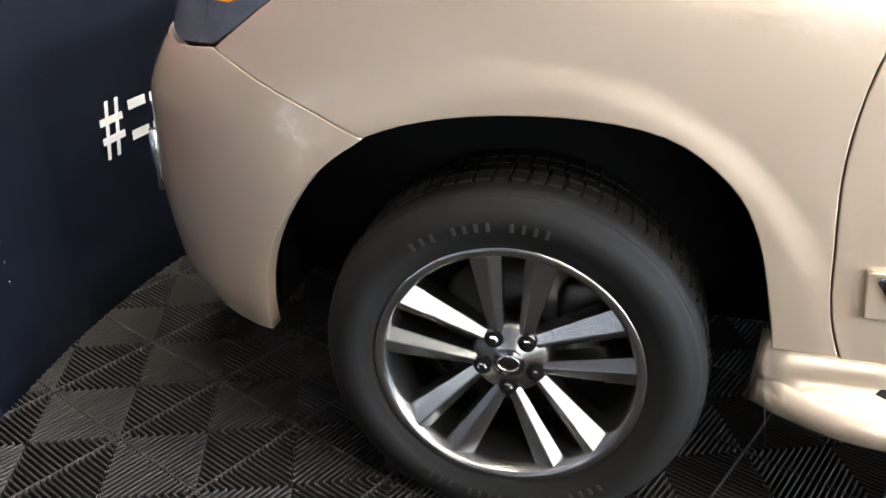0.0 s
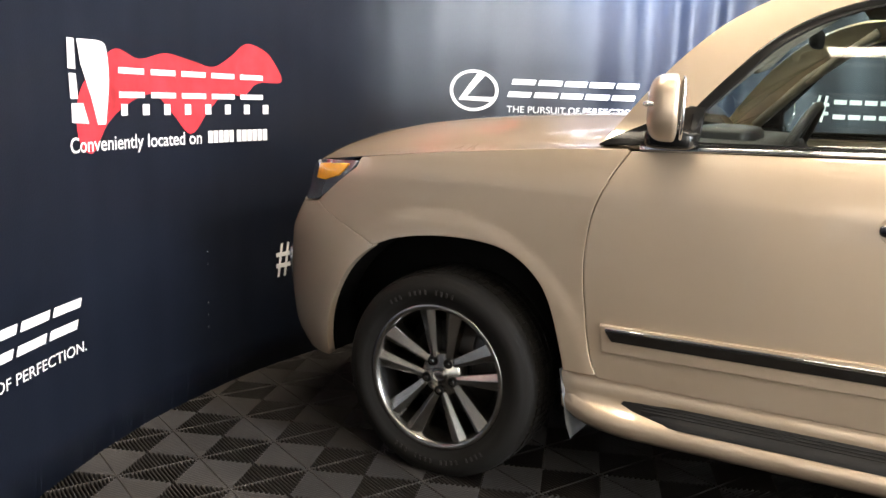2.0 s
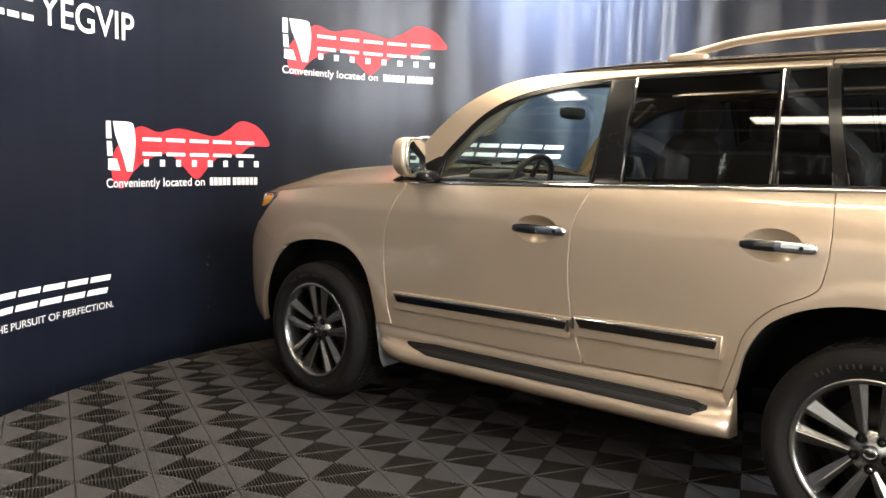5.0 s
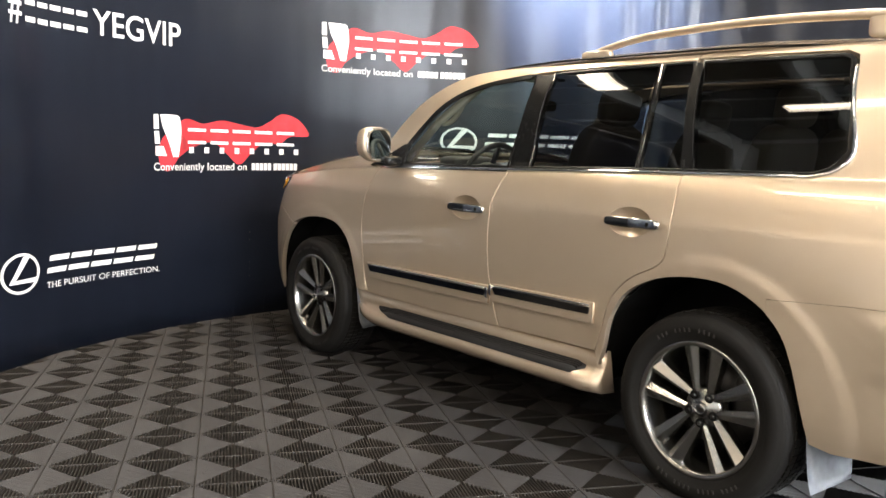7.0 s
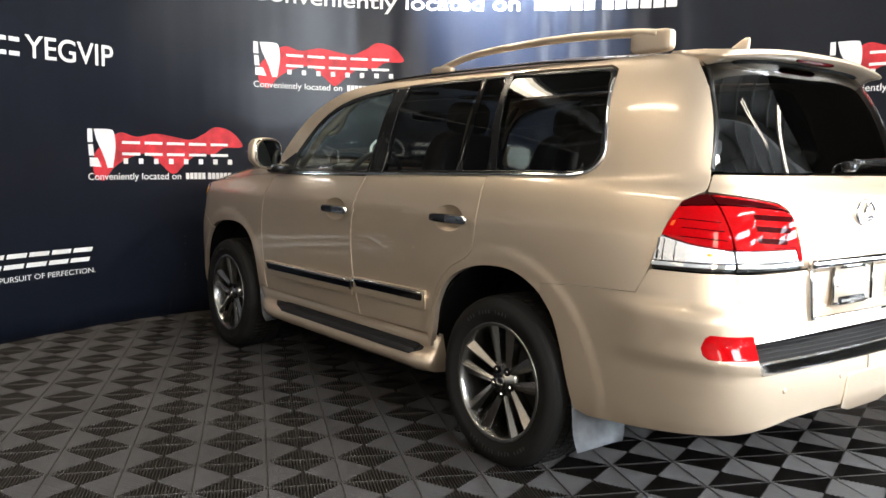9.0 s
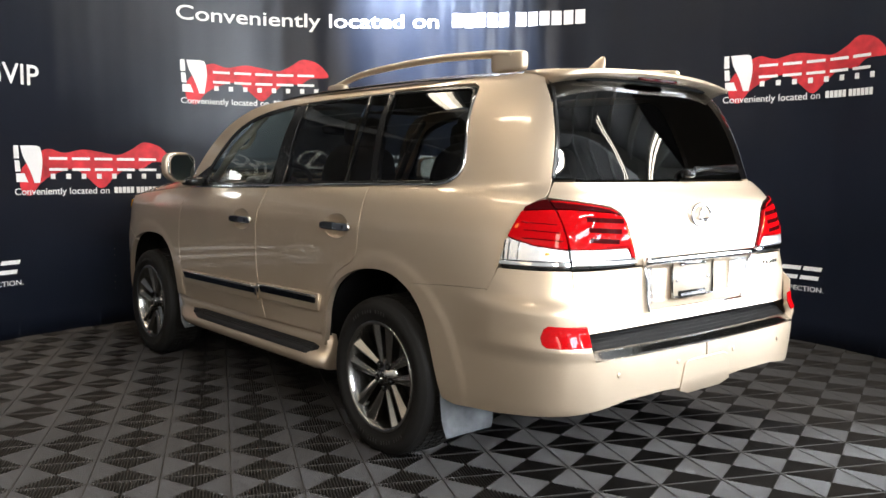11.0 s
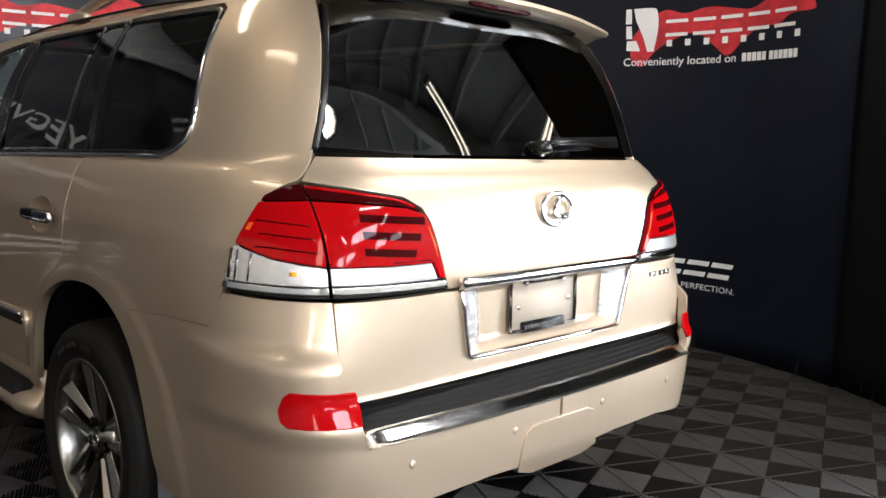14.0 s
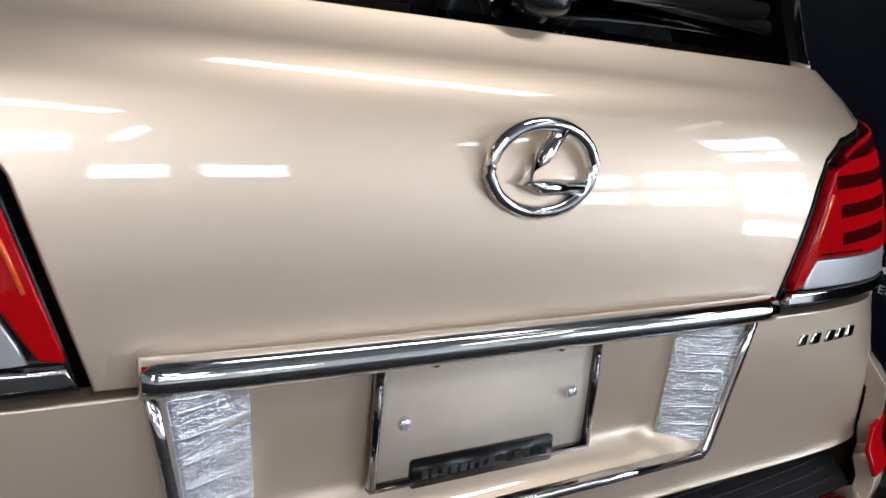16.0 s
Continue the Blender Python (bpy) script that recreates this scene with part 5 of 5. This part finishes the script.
# ---- the hall that shows in the paint and the glass ----
floor = tagged(part("floor", box_bm(-4, 15, -10, 9, -.12, -.021), SUBFLOOR, smooth=False), "dark slab under grey interlocking floor tiles", "floor", kind="structure")
# Pale slabs out of view, added as reflectors for the tailgate's paint.
for name, dims in (("hall_floor_east", (7.9, 15, -10, 9)), ("hall_floor_north", (5.6, 7.9, 3.9, 9))):
    tagged(part(name, box_bm(*dims, -.021, -.004), PALE_FLOOR, smooth=False), "unseen pale hall floor, added to brighten the paint", "floor", kind="structure")
for name, dims in (("wall_west", (-4.2, -4, -10, 9, -.1, 5.2)), ("wall_north", (-4, 15, 9, 9.2, -.1, 5.2)), ("wall_south", (-4, 15, -10.2, -10, -.1, 5.2)), ("wall_east", (15, 15.2, -10, 9, -.1, 5.2))):
    tagged(part(name, box_bm(*dims), HALL, smooth=False), "plain grey hall wall", "wall", kind="structure")
tagged(part("ceiling", box_bm(-4.2, 15.2, -10.2, 9.2, 5.2, 5.4), CEILING, smooth=False), "dark hall ceiling", "ceiling", kind="structure")
beam = tagged(part("roof_beam", box_bm(-.06, .06, -10, 9, 4.82, 5.2, .01), ROOF_STEEL, smooth=False), "grey steel roof beam", "beam", "roof beams")
beam.location = (-1, 0, 0)
for x in (1.2, 3.4, 5.6, 7.8, 10, 12.2):
    copy_thing(beam, pose(x, 0, 0))


purlin = tagged(part("roof_purlin", box_bm(-4, 15, -.03, .03, 5.06, 5.2, .006), ROOF_STEEL, smooth=False), "pale steel purlin under the hall roof", "beam", "roof purlins")
purlin.location = (0, -8.5, 0)
for k in range(1, 14):
    copy_thing(purlin, pose(0, -8.5 + 1.3 * k, 0))


def light_fitting():
    ob = tagged(part("ceiling_light", box_bm(-1.2, 1.2, -.11, .11, .03, .10, .01), STEEL, smooth=False), "long twin-tube ceiling light, switched on", "ceiling light", "ceiling lights")
    for y in (-.055, .055):
        part("hanger", tube_bm([(y * 16, 0, .09), (y * 16, 0, .49)], .006, 6), STEEL, ob)
        part("tube", tube_bm([(-1.15, y, .005), (1.15, y, .005)], .018, 10), TUBE, ob)
    return ob


def covered_light():
    ob = tagged(part("ceiling_light", box_bm(-1.25, 1.25, -.16, .16, .03, .09, .01), STEEL, smooth=False), "long ceiling light with a lit cream diffuser", "ceiling light", "ceiling lights")
    for x in (-.9, .9):
        part("hanger", tube_bm([(x, 0, .08), (x, 0, .49)], .006, 6), STEEL, ob)
    part("diffuser", box_bm(-1.22, 1.22, -.13, .13, -.02, .028, .015), DIFFUSER, ob)
    return ob


wide = covered_light()
wide.matrix_basis = pose(1.95, -3.6, 4.72)
copy_thing(wide, pose(-.6, -.9, 4.72, 0, 0, 90))
fit = light_fitting()
fit.matrix_basis = pose(1.0, .5, 4.72)
# Fittings at x 11 and beyond go with the three added hall lamps.
for x, y, a in ((9.0, -.5, 64), (5.15, 1.9, 75), (12.0, -4.0, 0), (12.4, 1.2, 0), (11.0, 6.0, 0), (7.35, 4.15, 58), (7.5, 6.3, 24), (1.4, 3.9, 0), (8.5, -6.2, 0)):
    copy_thing(fit, pose(x, y, 4.72, 0, 0, a))


def bay_door():
    """A glazed door in daylight: stiles and rails in front of the light that falls through it."""
    ob = tagged(empty("glazed_door"), "steel-framed glazed hall door in bright daylight", "door", kind="structure")
    for k in range(4):
        x = -.69 + .46 * k
        part("stile", box_bm(x - .035, x + .035, .04, .09, .02, 3.2, .006), STEEL, ob, smooth=False)
    for z, h in ((.05, .05), (.75, .10), (1.35, .05), (2.0, .22), (2.6, .05), (3.17, .05)):
        part("rail", box_bm(-.74, .74, .03, .10, z - h, z + h, .006), STEEL, ob, smooth=False)
    return ob


bay_door().matrix_basis = pose(6.45, 4.85, -.02, 0, 0, math.degrees(math.atan2(4.85, 2.65)) + 90)


def hall_window():
    ob = tagged(part("hall_window", box_bm(-.03, .03, -.75, .75, -.40, .40), STEEL, smooth=False), "steel-framed hall window in daylight", "window", "hall windows")
    for j in range(3):
        for i in range(2):
            part("pane", box_bm(-.045, -.032, -.70 + .48 * j, -.70 + .48 * j + .43, -.36 + .37 * i, -.02 + .37 * i), DAYLIGHT_PANE, ob, smooth=False)
    return ob


win = hall_window()
win.matrix_basis = pose(14.95, -5.2, 2.9)
for y in (-3.2, 1.6, 3.6):
    copy_thing(win, pose(14.95, y, 2.9))
for x in (9.6, 11.4, 13.3):
    for z in (1.15, 2.3):
        copy_thing(win, pose(x, 8.94, z, 0, 0, 90))

# ---- floor tiles, last ----
D, TURN = .296, radians(65)
OX, OY = -.0399, -.1392
AX, AY = Vector((math.cos(TURN), math.sin(TURN))), Vector((-math.sin(TURN), math.cos(TURN)))


def tile_data():
    verts, faces = [], []
    h, p = D / 2, D / 22

    def bar(ax, lo, hi, c, w, top=0.0, low=-.019):
        n = len(verts)
        sec = ((-w, low), (-w, top - .0030), (-w * .62, top - .0009), (0, top), (w * .62, top - .0009), (w, top - .0030), (w, low))
        for a in (lo, hi):
            for q, z in sec:
                verts.append((a, c + q, z) if ax == 0 else (c + q, a, z))
        faces.extend([(n + j, n + j + 1, n + j + 8, n + j + 7) for j in range(6)])
        for e in (n, n + 7):
            faces.extend([(e, e + 1, e + 5, e + 6), (e + 1, e + 2, e + 4, e + 5)])
    for k in range(22):
        c = -h + p * (k + .5)
        for s in (-1, 1):
            a, b = sorted((s * (abs(c) + .001), s * (h - .0012)))
            if b - a > .004:
                bar(1, a, b, c, .0033)
                bar(0, a, b, c, .0033)
    bar(0, -h, h, D / 2, .0036, .0004)
    bar(1, -h + .004, h - .004, D / 2, .0036, .0004)
    return verts, faces


TV, TF = tile_data()
tile_mesh = bpy.data.meshes.new("floor_tile")
tile_mesh.from_pydata(TV, [], TF)
tile_mesh.polygons.foreach_set("use_smooth", [k % 10 < 6 for k in range(len(TF))])
tile_mesh.materials.append(TILE)
TVA = np.array(TV)
bpy.context.view_layer.update()
inside = []
for i in range(-45, 46):
    for j in range(-45, 46):
        x = AX.x * (i + .5) * D + AY.x * (j + .5) * D + OX * AX.x + OY * AY.x
        y = AX.y * (i + .5) * D + AY.y * (j + .5) * D + OX * AX.y + OY * AY.y
        if not (-1.9 < x < 7.6 and -4.9 < y < 3.6):
            continue
        d = np.hypot(LX - x, LY - y)
        k = int(d.argmin())
        k = min(max(k, 1), len(LX) - 2)
        tx, ty = LX[k + 1] - LX[k - 1], LY[k + 1] - LY[k - 1]
        if d.min() > .21 and tx * (y - LY[k]) - ty * (x - LX[k]) > 0:
            continue
        under = -.3 < x < 3.2 and abs(y) < .62
        inside.append((x, y, under))
near = sorted((q for q in inside if not q[2]), key=lambda q: abs(q[0] - 2.4) * .7 + abs(q[1] + 1.1))[:300]
chosen = {(round(q[0], 4), round(q[1], 4)) for q in near}
spin = Matrix.Rotation(TURN, 4, "Z")
for x, y, under in near:
    ob = new("floor_tile", tile_mesh)
    ob.parent = floor
    ob.matrix_basis = Matrix.Translation((x, y, 0)) @ spin
rest = [q for q in inside if (round(q[0], 4), round(q[1], 4)) not in chosen]
R2 = np.array([[math.cos(TURN), -math.sin(TURN)], [math.sin(TURN), math.cos(TURN)]])
flat = TVA.copy()
flat[:, :2] = TVA[:, :2] @ R2.T
V = np.concatenate([flat + np.array([x, y, 0]) for x, y, u in rest])
FA = np.array(TF)
F = np.concatenate([FA + len(TV) * k for k in range(len(rest))])
me = bpy.data.meshes.new("outer_floor_tiles")
me.from_pydata(V.tolist(), [], F.tolist())
me.polygons.foreach_set("use_smooth", [k % 10 < 6 for k in range(len(F))])
me.materials.append(TILE)
ob = new("outer_floor_tiles", me)
ob.parent = floor
tagged(ob, "grey ribbed interlocking floor tiles", kind="stuff")
